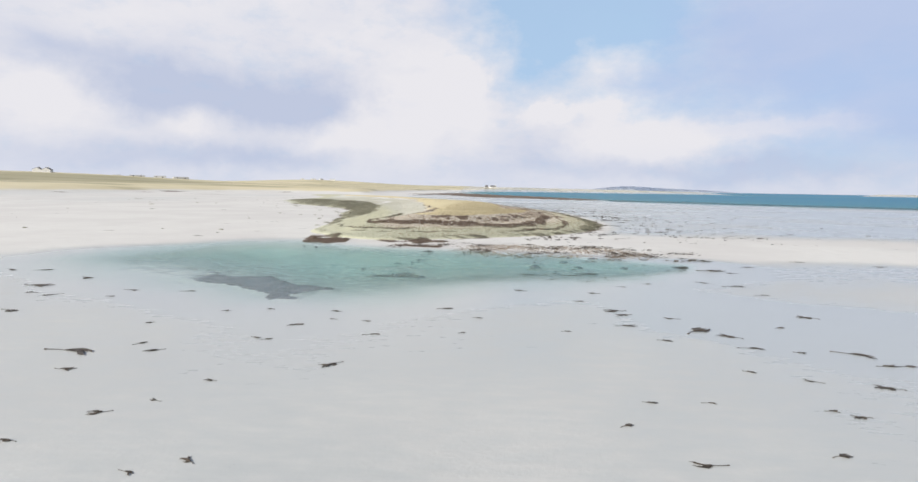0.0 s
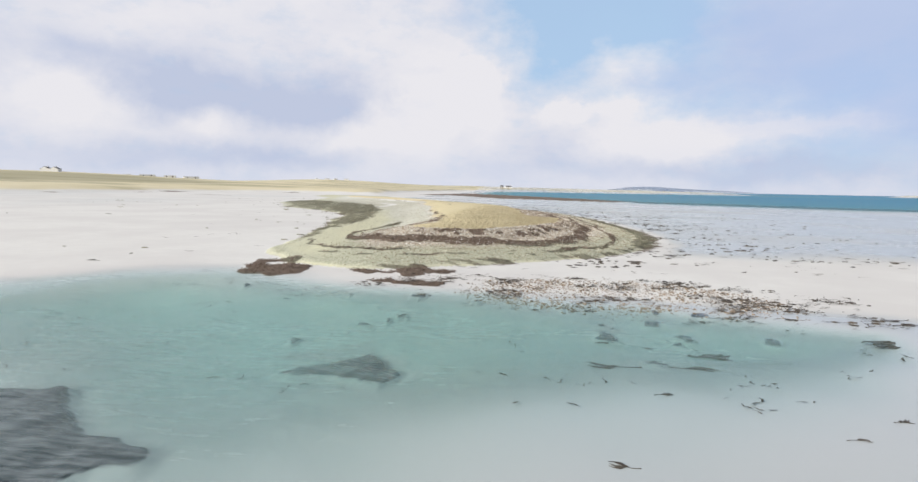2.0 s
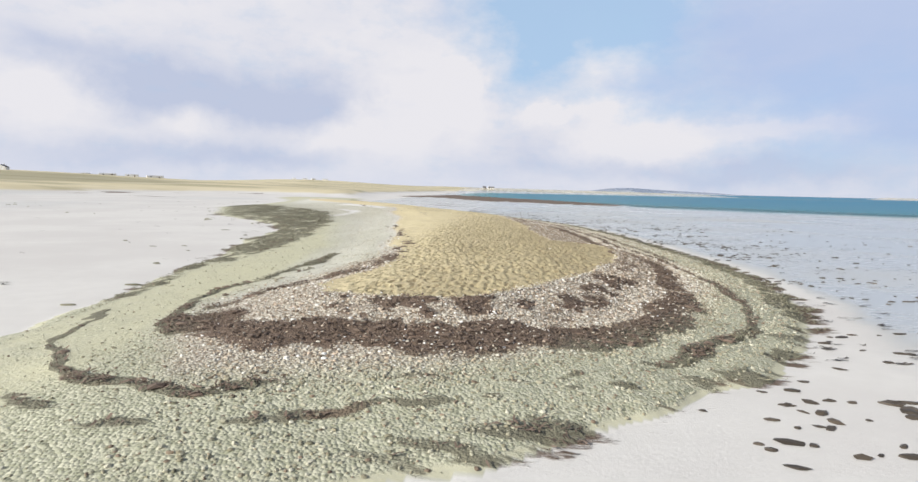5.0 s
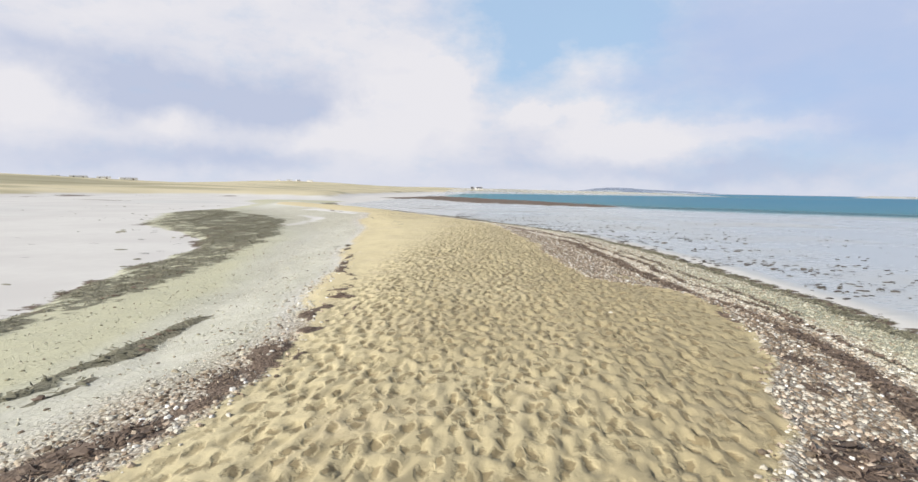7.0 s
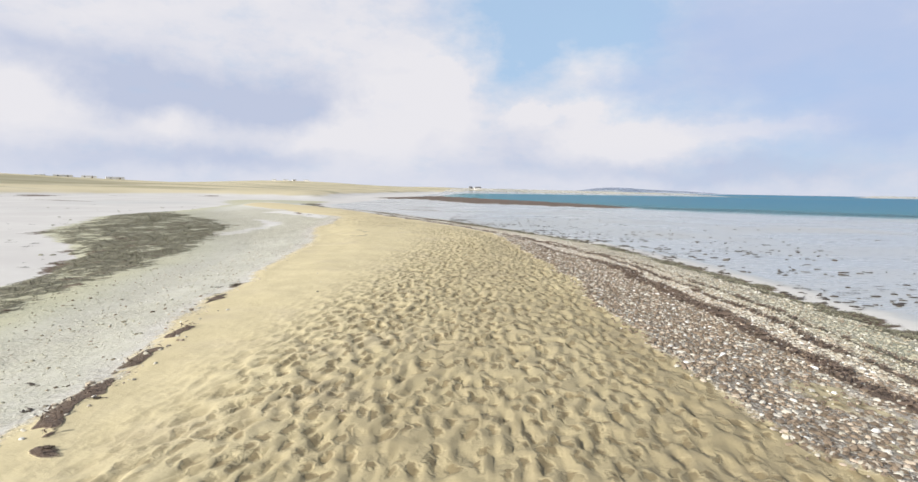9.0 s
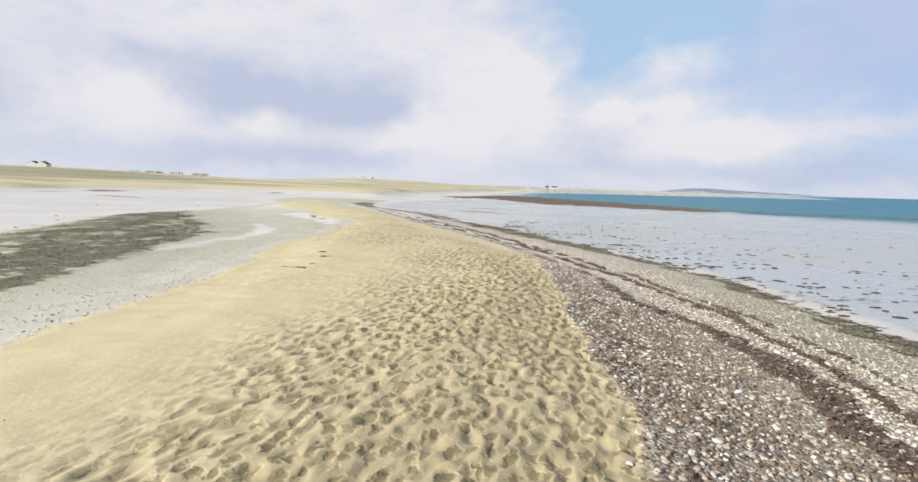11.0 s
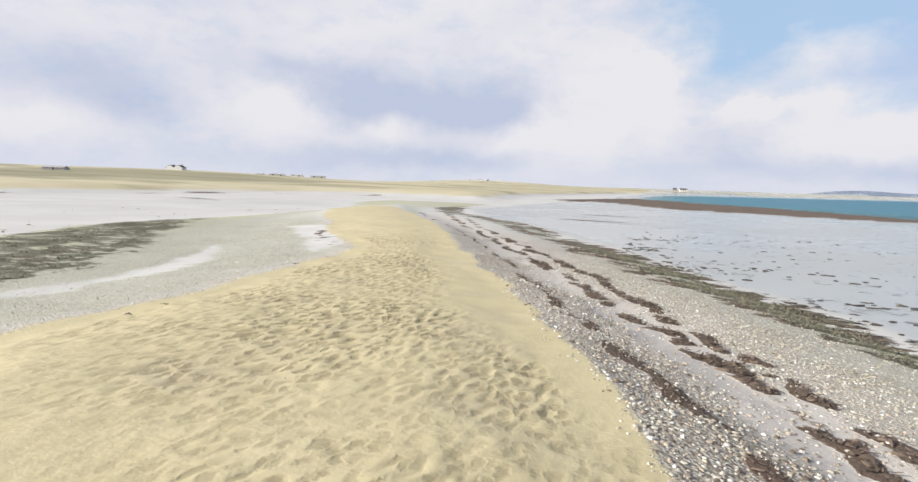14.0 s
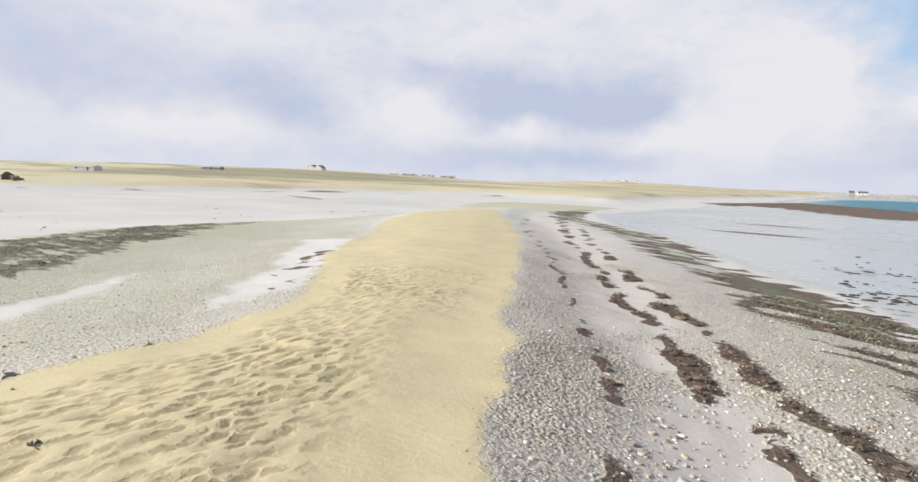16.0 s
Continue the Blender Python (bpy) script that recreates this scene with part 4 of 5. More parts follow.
# ---- loose stones ----
PHI = (1 + 5 ** 0.5) / 2
ICO = np.array([(-1, PHI, 0), (1, PHI, 0), (-1, -PHI, 0), (1, -PHI, 0), (0, -1, PHI), (0, 1, PHI), (0, -1, -PHI), (0, 1, -PHI), (PHI, 0, -1), (PHI, 0, 1), (-PHI, 0, -1), (-PHI, 0, 1)]) / 1.902
ICO_FACES = np.array([(0, 11, 5), (0, 5, 1), (0, 1, 7), (0, 7, 10), (0, 10, 11), (1, 5, 9), (5, 11, 4), (11, 10, 2), (10, 7, 6), (7, 1, 8),
                      (3, 9, 4), (3, 4, 2), (3, 2, 6), (3, 6, 8), (3, 8, 9), (4, 9, 5), (2, 4, 11), (6, 2, 10), (8, 6, 7), (9, 8, 1)])


def scatter(count, x0, x1, y0, y1, chance, seed):
    """Random places in a rectangle, kept by a chance that the plan gives."""
    rng = np.random.default_rng(seed)
    x, y = rng.uniform(x0, x1, count), rng.uniform(y0, y1, count)
    here = here_at(x, y)
    keep = rng.random(count) < chance(here, x, y)
    return x[keep], y[keep], {key: value[keep] for key, value in here.items()}, rng


STONE_FACES = ICO_FACES[ICO[ICO_FACES].mean(1)[:, 2] > -0.35]


def stones(name, x, y, z, size, algae, rng, mat):
    """Many squashed, uneven stones in one mesh."""
    n = len(x)
    shape = ICO[None] * (1 + rng.uniform(-0.22, 0.22, (n, 12, 1)))
    shape = shape * (size[:, None] * rng.uniform(0.55, 1.15, (n, 3)) * (1, 1, 0.62))[:, None]
    a = rng.uniform(0, 2 * np.pi, n)[:, None]
    vx = shape[..., 0] * np.cos(a) - shape[..., 1] * np.sin(a)
    vy = shape[..., 0] * np.sin(a) + shape[..., 1] * np.cos(a)
    verts = np.stack([vx + x[:, None], vy + y[:, None], shape[..., 2] + z[:, None] + size[:, None] * 0.12], 2).reshape(-1, 3)
    faces = (STONE_FACES[None] + 12 * np.arange(n)[:, None, None]).reshape(-1, 3)
    mesh = raw_mesh(name, verts, faces, mat, False)
    mesh.attributes.new("algae", "FLOAT", "POINT").data.foreach_set("value", np.repeat(algae, 12).astype(np.float32))
    return new(name, mesh)


x, y, here, rng = scatter(250000, -33, 20, 55, 186, lambda p, x, y: np.where(p["foot"] > 0.1, (p["shingle"] * (0.28 + 0.52 * (x > -9)) + 0.0007 * (p["rise"] >= 1) + 0.6 * lump(x, y, -4.7, 126.8, 0.3) + 0.35 * lump(x, y, -3.8, 132.2, 0.3)) * (1 - 0.6 * (p["weed"] > 0.6)), 0.0), 11)
more = scatter(150000, -13, 13.5, 61, 172, lambda p, x, y: np.where((p["foot"] > 1) & (p["rise"] > 0.35) & ((p["east"] > 0.5) | (y < 76)), 0.95 * p["shingle"] * (1 - 0.85 * (p["weed"] > 0.6)), 0.0), 14)
x, y, here = np.append(x, more[0]), np.append(y, more[1]), {key: np.append(value, more[2][key]) for key, value in here.items()}
size = np.minimum(rng.lognormal(-2.98, 0.35, len(x)), 0.1) * (1 - 0.1 * (y < 75) - 0.28 * ss(y, 115, 140) - 0.2 * (x < -9))
film = np.clip(here["algae"] * 1.1 + rng.uniform(-0.25, 0.25, len(x)), 0, 1)
dull = (here["east"] > 0.5) & (here["rise"] > 0.6 + 0.15 * ss(y, 125, 140)) & (rng.random(len(x)) < (0.62 - 0.5 * ss(y, 120, 144)) * (0.25 + 0.75 * ss(y, 72, 82))) | (rng.random(len(x)) < 0.12 - 0.07 * ss(y, 120, 140))
tagged(stones("dark_shingle", x[dull], y[dull], here["z"][dull], size[dull], film[dull], rng, DARK_STONE), "dull brown stones along the upper shingle bank", "shingle", kind="stuff")
x, y, size, film = x[~dull], y[~dull], size[~dull], film[~dull]
shingle = stones("shingle", x, y, here["z"][~dull], size, film, rng, STONE)
tagged(shingle, "bank of pale grey shingle, green with algae low down", "shingle", kind="stuff")
# the stones that lie bare beside the dry sand, each one by itself
single = []
for k in range(6):
    bm = bmesh.new()
    bmesh.ops.create_icosphere(bm, subdivisions=1, radius=1.0)
    for v in bm.verts:
        v.co = v.co * (1 + 0.3 * noise.noise(v.co * 1.4 + Vector((k * 7.1, 0, 0)))) * 1.0
        v.co.z *= 0.6
    mesh = bpy.data.meshes.new("stone")
    bm.to_mesh(mesh)
    bm.free()
    mesh.materials.append(STONE)
    single.append(mesh)
x, y, here, rng = scatter(5000, -13, 13, 63, 76, lambda p, x, y: np.where((p["rise"] > 0.55) & (p["sand"] < 0) & (p["weed"] < 0.6), 0.11, 0), 13)
for px, py, pz, size in zip(x[:260], y[:260], here["z"], rng.uniform(0.04, 0.075, 260)):
    stone = new("stone", single[rng.integers(6)])
    stone.parent = shingle
    stone.matrix_basis = Matrix.LocRotScale((px, py, pz + 0.25 * size), Euler((0, 0, rng.uniform(0, 6.28))), (size * rng.uniform(0.8, 1.3), size, size * rng.uniform(0.8, 1.1)))
x, y, here, rng = scatter(16000, -3, 18, 44, 57, lambda p, x, y: 0.75 * fbm(x, y, 1.6, 3, 1) ** 2 * 3 * np.where((p["foot"] < 0), ss(inside(x, y, [(-2.3, 49), (0, 53), (5.7, 54.9), (11.3, 53.6), (15, 50), (14, 46), (8, 45.6), (2.6, 46.6)]), -1.2, 1.2), 0), 12)
tagged(stones("beach_debris", x, y, here["z"], rng.lognormal(-3.15, 0.35, len(x)), rng.uniform(0.1, 0.6, len(x)), rng, DARK_STONE), "scattered dark stones on wet white sand", "debris", kind="stuff")


# ---- cast weed ----
def fronds(name, x, y, z, length, lift, rng, mat, lie=None):
    """Many bent, tapering ribbons in one mesh."""
    n = len(x)
    a, bend = rng.uniform(0, 2 * np.pi, n) if lie is None else rng.normal(0, lie, n), rng.uniform(-1.2, 1.2, n)
    along = np.linspace(-0.5, 0.5, 4)
    wide = np.array([0.35, 1.0, 0.85, 0.15])
    verts = np.zeros((n, 4, 2, 3))
    width = length * rng.uniform(0.10, 0.24, n)
    for k in range(4):
        turn = a + bend * along[k]
        cx, cy = x + np.cos(turn) * length * along[k], y + np.sin(turn) * length * along[k]
        hz = z + lift * rng.random(n) + 0.012
        for s in (0, 1):
            off = (s - 0.5) * width * wide[k]
            verts[:, k, s] = np.stack([cx - np.sin(turn) * off, cy + np.cos(turn) * off, hz + rng.uniform(0, 0.03, n)], 1)
    base = np.array([(0, 2, 3, 1), (2, 4, 5, 3), (4, 6, 7, 5)])
    faces = (base[None] + 8 * np.arange(n)[:, None, None]).reshape(-1, 4)
    return new(name, raw_mesh(name, verts.reshape(-1, 3), faces, mat, False))


WEST_OF = ([50, 80, 150, 190], [-20, -10, -10, -45])
x, y, here, rng = scatter(190000, -20, 20, 48, 186, lambda p, x, y: ss(p["weed"], 0.45, 0.85) * (x > np.interp(y, *WEST_OF)), 21)
for name, mat, pick, label in (("seaweed_wrack", WRACK, (here["rise"] > 0.2) | (y < 62), "brown rotting seaweed wrack in strand lines on the shingle"), ("foreshore_weed", OLIVE, (here["rise"] <= 0.2) & (y >= 62), "olive weed along the foot of the shingle bank")):
    tagged(fronds(name, x[pick], y[pick], here["z"][pick], rng.uniform(0.15, 0.45, pick.sum()) * np.where((here["rise"][pick] > 0.76) & (y[pick] > 76), 0.5, 1.0), 0.09, rng, mat), label, "seaweed", kind="stuff")
x, y, here, rng = scatter(110000, -66, -8, 70, 200, lambda p, x, y: ss(p["weed"], 0.45, 0.85) * (x <= np.interp(y, [50, 80, 150, 190], [-20, -10, -10, -45])), 22)
tagged(fronds("olive_seaweed", x, y, here["z"], rng.uniform(0.2, 0.6, len(x)), 0.08, rng, OLIVE), "olive seaweed carpet on the sheltered shore", "seaweed", kind="stuff")
x, y, here, rng = scatter(60000, -8, 95, 58, 235, lambda p, x, y: np.where(p["foot"] < -0.2, 0.55 * ss(fbm(x / 2, y, 3, 3, 2), 0.5, 0.68) * np.exp(-np.maximum(-p["foot"], 0) / 9) + 0.03 * ss(fbm(x / 2, y, 5, 3, 1), 0.5, 0.65), 0), 23)
tagged(fronds("weed_scraps", x, y, here["z"], rng.uniform(0.25, 0.9, len(x)), 0.05, rng, KELP, 0.3), "dark scraps of weed strewn over wet sand", "seaweed", kind="stuff")
x, y, here, rng = scatter(9000, -10, 22, 43.5, 58, lambda p, x, y: np.where(p["foot"] < 0, ss(inside(x, y, [(-9, 50), (-4, 55), (5.7, 56), (12, 55), (20, 51), (18, 44), (8, 44.6), (2.6, 46), (-4, 48.4)]), -0.5, 1.5) * (0.06 + 0.9 * ss(fbm(x / 1.6, y, 1.3, 3, 0), 0.5, 0.66)), 0), 24)
tagged(fronds("tideline_scraps", x, y, here["z"], rng.uniform(0.12, 0.5, len(x)), 0.07, rng, KELP, 0.5), "dark weed scraps among stones by the pool", "seaweed", kind="stuff")
def clumps(name, x, y, z, size, rng, mat, stretch):
    """Low uneven heaps of weed, drawn out sideways, in one mesh."""
    n = len(x)
    shape = ICO[None] * (1 + rng.uniform(-0.35, 0.35, (n, 12, 1)))
    shape = shape * np.stack([size * rng.uniform(0.8, stretch, n), size * rng.uniform(0.5, 1.1, n), size * rng.uniform(0.22, 0.42, n)], 1)[:, None]
    a = rng.normal(0, 0.35, n)[:, None]
    vx, vy = shape[..., 0] * np.cos(a) - shape[..., 1] * np.sin(a), shape[..., 0] * np.sin(a) + shape[..., 1] * np.cos(a)
    verts = np.stack([vx + x[:, None], vy + y[:, None], shape[..., 2] + z[:, None] + 0.02], 2).reshape(-1, 3)
    faces = (ICO_FACES[None] + 12 * np.arange(n)[:, None, None]).reshape(-1, 3)
    return new(name, raw_mesh(name, verts, faces, mat, False))


x, y, here, rng = scatter(42000, -6, 80, 60, 225, lambda p, x, y: np.where(p["foot"] < -0.3, 0.8 * ss(fbm(x / 2.5, y, 2.2, 3, 2), 0.5, 0.64) * np.exp(-np.maximum(-p["foot"], 0) / 7) + 0.055 * ss(fbm(x / 2.5, y, 3.5, 3, 1), 0.5, 0.64) * np.exp(-np.maximum(-p["foot"], 0) / 25), 0), 31)
tagged(clumps("weed_heaps", x, y, here["z"], rng.uniform(0.07, 0.2, len(x)), rng, KELP, 2.4), "small dark heaps of weed dotted over wet sand flats", "seaweed", kind="stuff")
x, y, here, rng = scatter(30000, -20, 20, 48, 200, lambda p, x, y: ss(p["weed"], 0.6, 0.95) * 0.55 * (p["rise"] > 0.2) * (1 - 0.85 * (p["rise"] > 0.78) * (y > 76)), 32)
tagged(clumps("wrack_heaps", x, y, here["z"], rng.uniform(0.08, 0.2, len(x)), rng, WRACK, 1.6), "matted brown heaps of weed along the strand lines", "seaweed", kind="stuff")
x, y, here, rng = scatter(5000, -10, 22, 43.5, 58, lambda p, x, y: np.where(p["foot"] < 0, ss(inside(x, y, [(-9, 50), (-4, 55), (5.7, 56), (12, 55), (20, 51), (18, 44), (8, 44.6), (2.6, 46), (-4, 48.4)]), -0.5, 1.5) * 0.5 * ss(fbm(x / 1.6, y, 1.3, 3, 0), 0.54, 0.68), 0), 33)
tagged(clumps("tideline_heaps", x, y, here["z"], rng.uniform(0.05, 0.15, len(x)), rng, KELP, 2.0), "dark weed heaps on white sand beside the pool", "seaweed", kind="stuff")
x, y, here, rng = scatter(2500, -110, -17, 60, 225, lambda p, x, y: np.where(p["foot"] < -0.2, 0.9 * ss(fbm(x / 2.5, y, 3, 3, 2), 0.5, 0.66) * np.exp(-np.maximum(-p["foot"], 0) / 5) + 0.02, 0), 34)
tagged(clumps("lagoon_heaps", x, y, here["z"], rng.uniform(0.12, 0.3, len(x)), rng, OLIVE, 2.4), "low olive weed heaps at the lagoon's edge", "seaweed", kind="stuff")
x, y, here, rng = scatter(5000, -22, 20, 34, 52, lambda p, x, y: np.where((p["pool"] > 0) & (p["z"] < -0.06), ss(fbm(x / 1.5, y, 1.5, 3, 3), 0.54, 0.66) * (0.15 + 0.85 * np.exp(-p["pool"] / 3)), 0), 26)
tagged(fronds("pool_weed", x, y, here["z"], rng.uniform(0.15, 0.4, len(x)), 0.05, rng, KELP), "small dark weed tufts on the pool floor", "seaweed", kind="stuff")
x, y, here, rng = scatter(5000, -120, -18, 60, 230, lambda p, x, y: np.where(p["foot"] < -0.2, 0.5 * ss(fbm(x / 2, y, 4, 3, 2), 0.5, 0.7) * np.exp(-np.maximum(-p["foot"], 0) / 5) + 0.012, 0), 25)
tagged(fronds("lagoon_scraps", x, y, here["z"], rng.uniform(0.4, 1.2, len(x)), 0.05, rng, KELP, 0.35), "thin dark weed scraps on pale lagoon sand", "seaweed", kind="stuff")


def kelp_plant(curl, blades, seed):
    """A cast kelp plant one metre long: a short stalk with its holdfast and a flat bunch of blades."""
    rng = random.Random(seed)
    plant = new("kelp", None)
    bm = bmesh.new()
    rings = []
    for k in range(9):
        t = k / 8
        at = Vector((-0.5 + 0.45 * t, curl * 0.10 * math.sin(2.6 * t), 0.025))
        r = 0.016 - 0.006 * t
        rings.append([bm.verts.new(at + Vector((0, r * math.cos(q), r * math.sin(q)))) for q in [i * math.tau / 6 for i in range(6)]])
    for a, b in zip(rings, rings[1:]):
        for i in range(6):
            bm.faces.new((a[i], a[(i + 1) % 6], b[(i + 1) % 6], b[i]))
    part("stalk", bm, KELP, plant)
    bm = bmesh.new()
    bmesh.ops.create_icosphere(bm, subdivisions=2, radius=0.03)
    for v in bm.verts:
        v.co = v.co * (1 + 0.5 * noise.noise(v.co * 40 + Vector((seed, 0, 0))))
        v.co = Vector((v.co.x * 1.2 - 0.5, v.co.y, max(v.co.z, -0.02) + 0.025))
    part("holdfast", bm, KELP, plant)
    for b in range(blades):
        bm = bmesh.new()
        aim, reach, start = rng.gauss(0, 0.22), rng.uniform(0.35, 0.62), rng.uniform(-0.22, 0.02)
        row = []
        for k in range(8):
            t = k / 7
            u = aim + 0.35 * math.sin(3 * t + b)
            c = Vector((start + reach * t * math.cos(u), reach * t * math.sin(u) + curl * 0.07, 0.015 + 0.035 * rng.random() * (1 - t) + 0.01 * b))
            w = 0.085 * math.sin(math.pi * (0.1 + 0.88 * t)) * rng.uniform(0.6, 1.25)
            side = Vector((-math.sin(u), math.cos(u), 0)) * w
            row.append([bm.verts.new(c - side), bm.verts.new(c + Vector((0, 0, 0.018))), bm.verts.new(c + side + Vector((0, 0, 0.012 * rng.random())))])
        for p, q in zip(row, row[1:]):
            bm.faces.new((p[0], q[0], q[1], p[1]))
            bm.faces.new((p[1], q[1], q[2], p[2]))
        blade = part("blade", bm, KELP, plant)
        blade.modifiers.new("thickness", "SOLIDIFY").thickness = 0.008
    return tagged(plant, "dark brown kelp plant cast up on white sand", "seaweed", "kelp strewn over the sand flats")


KELP_WEST = [(-7.2, 13.2, 0.6), (-3.9, 11.1, 0.4), (-4.8, 10.6, 0.3), (-8.0, 11.6, 0.4), (-17.8, 22.5, 1.0), (-10.2, 16.0, 0.6), (-11.4, 17.6, 1.6), (-8.8, 18.0, 0.6), (-9.7, 18.7, 0.5), (-20.8, 31.1, 1.1), (-16.1, 27.8, 0.8), (-25.2, 33.3, 0.9), (-20.1, 26.4, 0.7), (-21.3, 28.3, 1.5), (-18.7, 26.0, 0.8), (-27.0, 33.0, 0.9), (-15.9, 26.0, 0.5), (-11.1, 21.4, 0.3), (-39.6, 59.4, 1.2), (-6.3, 19.9, 0.4), (-5.8, 19.7, 0.4), (-5.7, 15.5, 0.3), (-6.3, 14.0, 0.2), (-5.7, 21.8, 0.2), (-5.5, 21.9, 0.6), (-2.8, 17.2, 0.8), (-2.4, 20.8, 0.6), (-0.1, 25.6, 0.7), (0.9, 21.4, 0.3), (-9.3, 23.9, 0.3), (-13.3, 28.1, 0.7), (1.4, 23.9, 0.4), (-3.0, 22.8, 0.4), (-4.7, 24.5, 0.5), (-4.4, 23.0, 0.3), (-7.6, 24.5, 0.3), (-27.8, 56.2, 1.2)]
KELP_EAST = [(15.6, 25.7, 0.9), (16.1, 30.9, 0.7), (14.4, 34.6, 0.7), (10.0, 22.7, 1.5), (10.8, 22.0, 0.9), (10.9, 20.5, 0.8), (8.2, 21.2, 0.5), (13.5, 23.7, 0.5), (12.4, 20.2, 0.4), (14.1, 20.2, 1.2), (14.4, 19.0, 0.7), (15.1, 19.0, 0.6), (13.0, 16.8, 0.8), (11.2, 17.2, 0.5), (9.7, 17.9, 0.3), (9.2, 12.5, 0.5), (10.9, 14.6, 0.5), (6.3, 11.9, 0.7), (6.0, 15.1, 0.2), (5.1, 13.6, 0.4), (10.4, 15.0, 0.3), (7.5, 15.2, 0.2), (4.8, 22.1, 0.2), (3.5, 30.8, 0.7), (6.2, 28.1, 0.5), (9.2, 32.6, 0.5), (15.7, 41.5, 1.5), (18.4, 44.8, 1.3), (8.6, 40.8, 1.3), (31.0, 44.2, 1.1), (7.3, 30.3, 0.6), (7.4, 26.1, 1.1), (7.7, 25.2, 0.8), (9.6, 24.8, 0.6), (7.3, 23.3, 0.8), (5.6, 35.3, 0.6), (11.0, 33.9, 0.5), (15.7, 33.5, 1.2), (25.8, 46.0, 1.0), (41.3, 77.0, 1.5)]
# in the shallow pool, and on the dry sand of the spit
KELP_POOL = [(5.0, 41.6, 0.9), (4.8, 38.5, 1.7), (6.4, 39.6, 0.7), (6.6, 41.5, 0.6), (8.8, 40.9, 1.6), (7.3, 38.5, 1.8), (15.9, 42.1, 1.9), (16.9, 39.6, 2.0), (13.9, 45.2, 0.9), (18.6, 45.8, 1.2), (20.2, 42.0, 0.9), (17.8, 38.8, 0.7)]
KELP_SPIT = [(-11.8, 107.5, 0.9), (-10.8, 103.5, 0.6), (-10.7, 96.3, 0.6), (-9.2, 94.4, 0.7), (-8.1, 94.6, 0.5), (-10.2, 128.4, 2.2), (-9.9, 129.6, 0.6), (-10.6, 132.8, 1.2), (-11.5, 134.6, 1.4), (-13.6, 139.2, 0.8), (-8.1, 137.1, 0.5), (-14.9, 155.9, 0.6), (-19.3, 156.9, 1.0), (-19.2, 159.5, 0.9), (-16.5, 146.6, 0.5), (-16.2, 145.1, 0.6)]
KINDS = [kelp_plant(1, 4, 1), kelp_plant(-1, 5, 2), kelp_plant(0.4, 3, 3), kelp_plant(-0.5, 6, 4)]
spots = KELP_WEST + KELP_EAST + KELP_POOL + KELP_SPIT
levels = here_at(np.array([s[0] for s in spots]), np.array([s[1] for s in spots]))["z"]
for i, ((px, py, size), pz) in enumerate(zip(spots, levels)):
    turn = random.gauss(0, 0.35) + (math.pi if random.random() < 0.5 else 0)
    m = Matrix.Translation((px, py, pz)) @ Matrix.Rotation(turn, 4, "Z")
    grow = max(size, 0.35)
    if i < len(KINDS):
        plant = KINDS[i]
        plant.matrix_basis = m
    else:
        plant = copy_thing(KINDS[i % 4], m)
    if py > 80:
        grow *= 0.65
    plant.scale = (grow, grow * 0.9, max(0.5 * grow, 0.4))


# ---- far houses ----
def gable_house(name, length, depth, wall, pitch, walls, roof, label, windows=3, chimneys=2, bays=1):
    """One or more gabled blocks side by side, with slated roof, windows, a door and chimneys."""
    house = new(name, None)
    for bay in range(bays):
        oy = bay * depth
        bm = bmesh.new()
        pts = [(0, 0), (depth, 0), (depth, wall), (depth / 2, wall + pitch), (0, wall)]
        ends = [[bm.verts.new((sx * length / 2, oy + u, v - 0.8 if v == 0 else v)) for u, v in pts] for sx in (-1, 1)]
        bm.faces.new(ends[0])
        bm.faces.new(ends[1][::-1])
        for i in range(5):
            bm.faces.new((ends[0][i], ends[0][(i + 1) % 5], ends[1][(i + 1) % 5], ends[1][i]))
        part("wall", bm, walls, house)
        for side in (-1, 1):
            bm = bmesh.new()
            eave, ridge = (depth / 2 + side * (depth / 2 + 0.25), wall - 0.12), (depth / 2, wall + pitch)
            quad = []
            for lift in (0.06, 0.24):
                for (u, v) in (eave, ridge):
                    for sx in (-1, 1):
                        quad.append(bm.verts.new((sx * (length / 2 - 0.05), oy + u, v + lift)))
            bmesh.ops.convex_hull(bm, input=quad)
            part("roof", bm, roof, house)
        for c in range(chimneys):
            bm = bmesh.new()
            cx = (length / 2 - 0.6) * (1 if c else -1)
            box(bm, cx - 0.5, oy + depth / 2 - 0.35, wall + pitch - 0.5, cx + 0.5, oy + depth / 2 + 0.35, wall + pitch + 0.9)
            box(bm, cx - 0.58, oy + depth / 2 - 0.43, wall + pitch + 0.9, cx + 0.58, oy + depth / 2 + 0.43, wall + pitch + 1.05)
            part("chimney", bm, walls, house)
    for i in range(windows):
        wx = length * ((i + 0.5) / windows - 0.5)
        bm = bmesh.new()
        if i == windows // 2:
            box(bm, wx - 0.5, -0.06, 0, wx + 0.5, 0.05, 2.05)
            part("door", bm, DARK_TIMBER, house)
        else:
            box(bm, wx - 0.55, -0.05, 0.9, wx + 0.55, 0.05, 2.1)
            part("window", bm, GLASS, house)
    return tagged(house, label, "house")


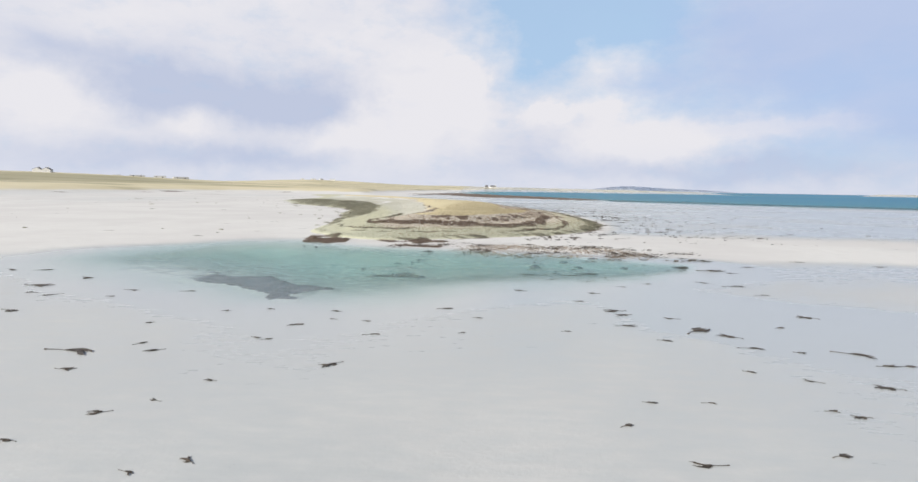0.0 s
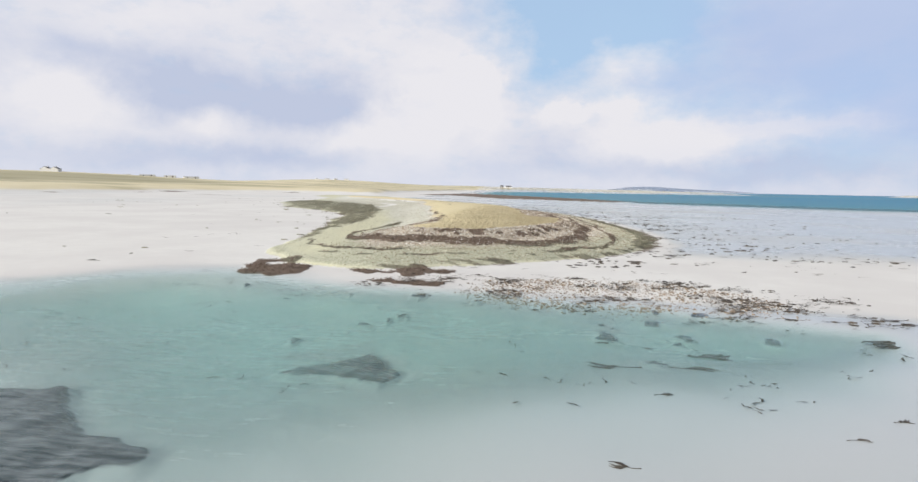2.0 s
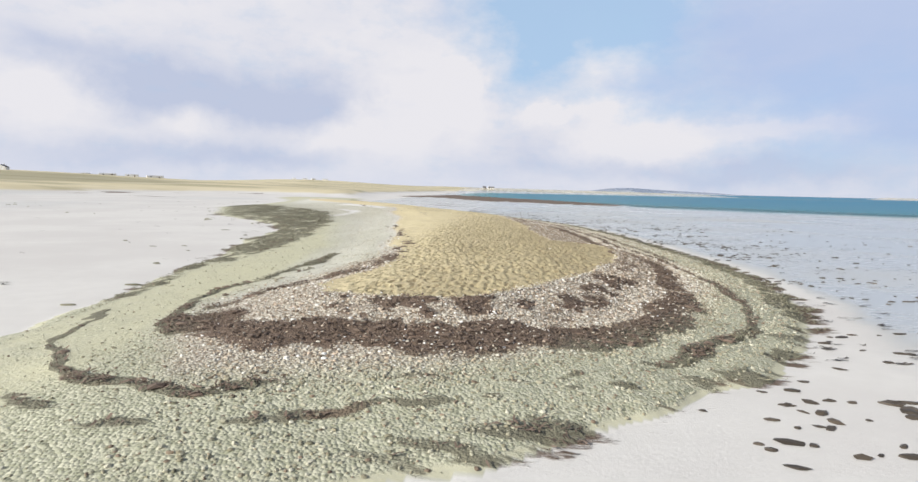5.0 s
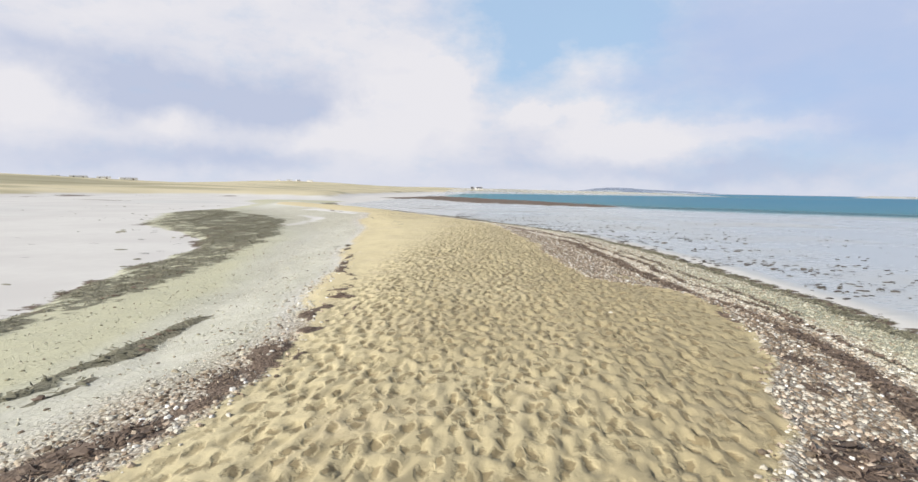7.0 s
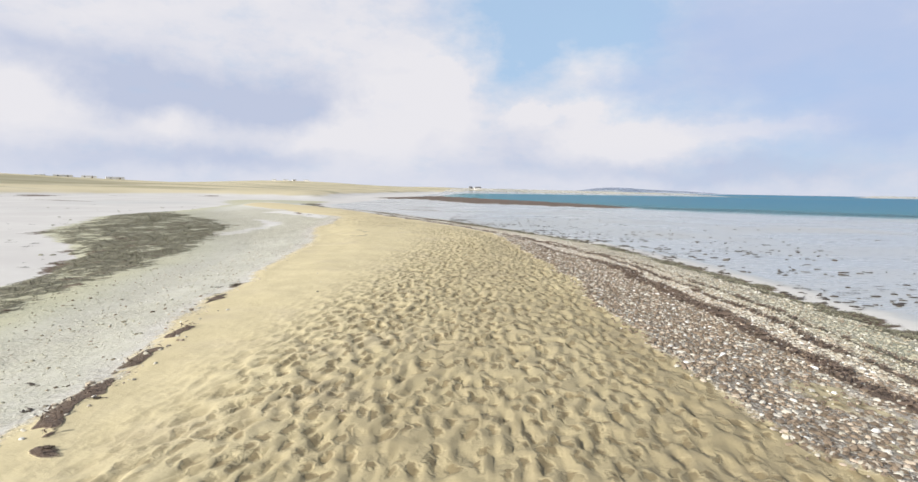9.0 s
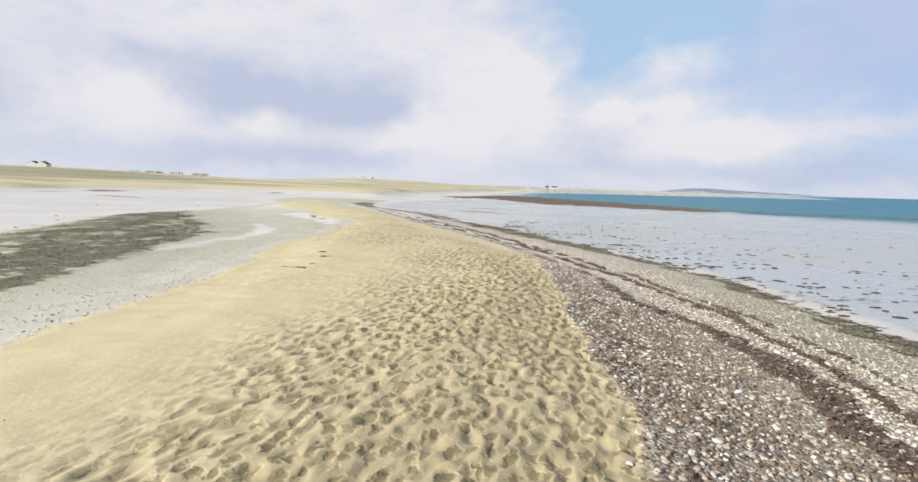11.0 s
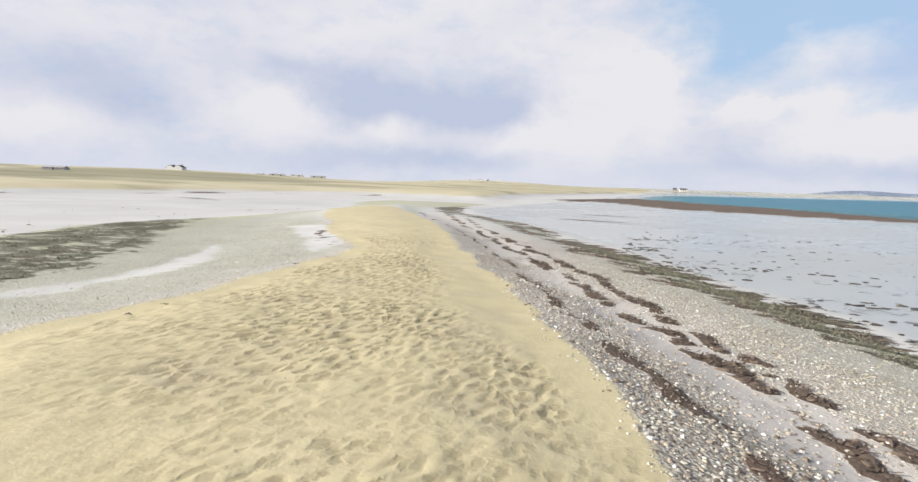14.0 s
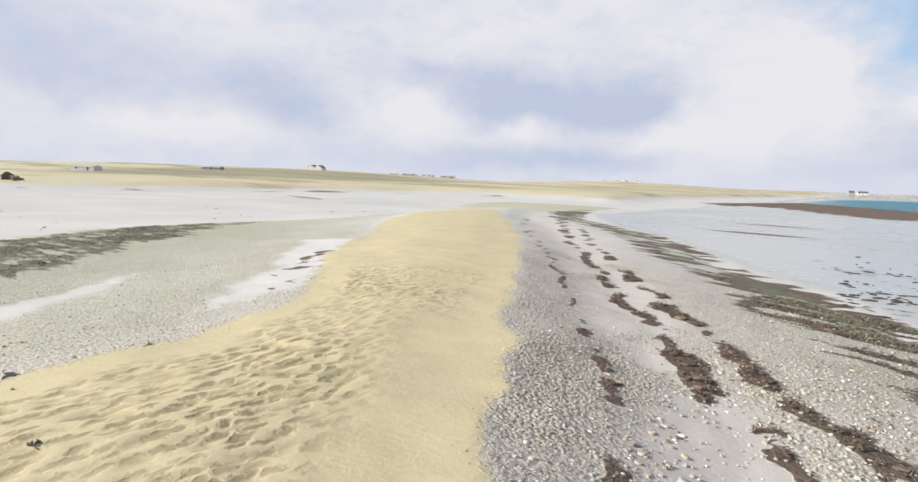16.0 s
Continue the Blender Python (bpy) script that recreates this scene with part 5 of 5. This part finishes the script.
def settle(house, x, y, turn):
    house.matrix_basis = Matrix.Translation((x, y, float(height(x, y)[0]))) @ Matrix.Rotation(radians(turn), 4, "Z")


settle(gable_house("farmhouse", 9, 7.2, 2.0, 2.0, WHITEWASH, SLATE, "white twin-gabled farmhouse with dark slate roofs", 3, 1, 2), -432, 512, -66)
settle(gable_house("cottage", 11, 6, 2.3, 1.9, WHITEWASH, SLATE, "small white shore cottage with dark gable roof", 3, 2), 4, 1036, 8)
settle(gable_house("cottage", 6, 5, 2.4, 2.2, HARLING, SLATE, "low grey outhouse beside a white cottage", 2, 0), -8, 1040, 8)
settle(gable_house("barn", 15, 7, 2.0, 1.0, WHITEWASH, SHEET_ROOF, "long low white barn with grey sheet roof", 2, 0), -379, 298, 28)
settle(gable_house("barn", 15, 7, 1.7, 1.0, HARLING, SHEET_ROOF, "long grey farm shed on a grassy rise", 1, 0), -420, 404, 30)
for i in range(6):
    house = gable_house("croft_house", 8 + i % 3 * 4, 5, 1.7, 0.7, WHITEWASH, SHEET_ROOF, "small white croft house far off on the grassland", 2, 0)
    settle(house, -440 + 17 * i, 640 - 6 * i + 20 * (i % 2), 14 + 12 * (i % 3))
for i in range(4):
    house = gable_house("croft_house", 9 + i % 2 * 4, 6, 2.0, 1.3, WHITEWASH, SHEET_ROOF, "far croft house on a low knoll", 3, 2)
    settle(house, -500 + 26 * i, 1470 + 10 * (i % 2), 10 + 12 * (i % 3))


def ruin(x, y):
    """A roofless rubble hut: one tall gable end, a crumbled side and fallen stones."""
    hut = new("ruined_hut", None)
    rng = random.Random(5)
    for name, x0, x1, top in (("gable_wall", -3.6, -2.9, 2.3), ("side_wall", -2.9, 1.6, 1.1), ("end_wall", 1.6, 2.3, 0.7)):
        bm = bmesh.new()
        bmesh.ops.create_grid(bm, x_segments=10, y_segments=8, size=0.5)
        for v in bm.verts:
            edge = 1 - abs(v.co.y) * 2 if name == "gable_wall" else 1
            v.co = Vector(((x0 + x1) / 2 + v.co.x * (x1 - x0), v.co.y * (3.6 if name == "gable_wall" else 0.8), top * (0.55 + 0.45 * edge) * rng.uniform(0.82, 1.1)))
        made = bmesh.ops.extrude_face_region(bm, geom=bm.faces[:])["geom"]
        for v in [g for g in made if isinstance(g, bmesh.types.BMVert)]:
            v.co.z = -0.5
        part(name, bm, RUBBLE, hut)
    for i in range(9):
        bm = bmesh.new()
        bmesh.ops.create_icosphere(bm, subdivisions=2, radius=rng.uniform(0.25, 0.55))
        at = Vector((rng.uniform(-1, 5), rng.uniform(-1.6, 1.6), 0.1))
        for v in bm.verts:
            v.co = v.co * (1 + 0.35 * noise.noise(v.co * 3 + at)) * 1.0 + at
        part("fallen_stone", bm, RUBBLE, hut)
    hut.matrix_basis = Matrix.Translation((x, y, float(height(x, y)[0]))) @ Matrix.Rotation(radians(15), 4, "Z")
    return tagged(hut, "dark ruined stone hut on pale shore grass", "ruin")


ruin(-222, 218)
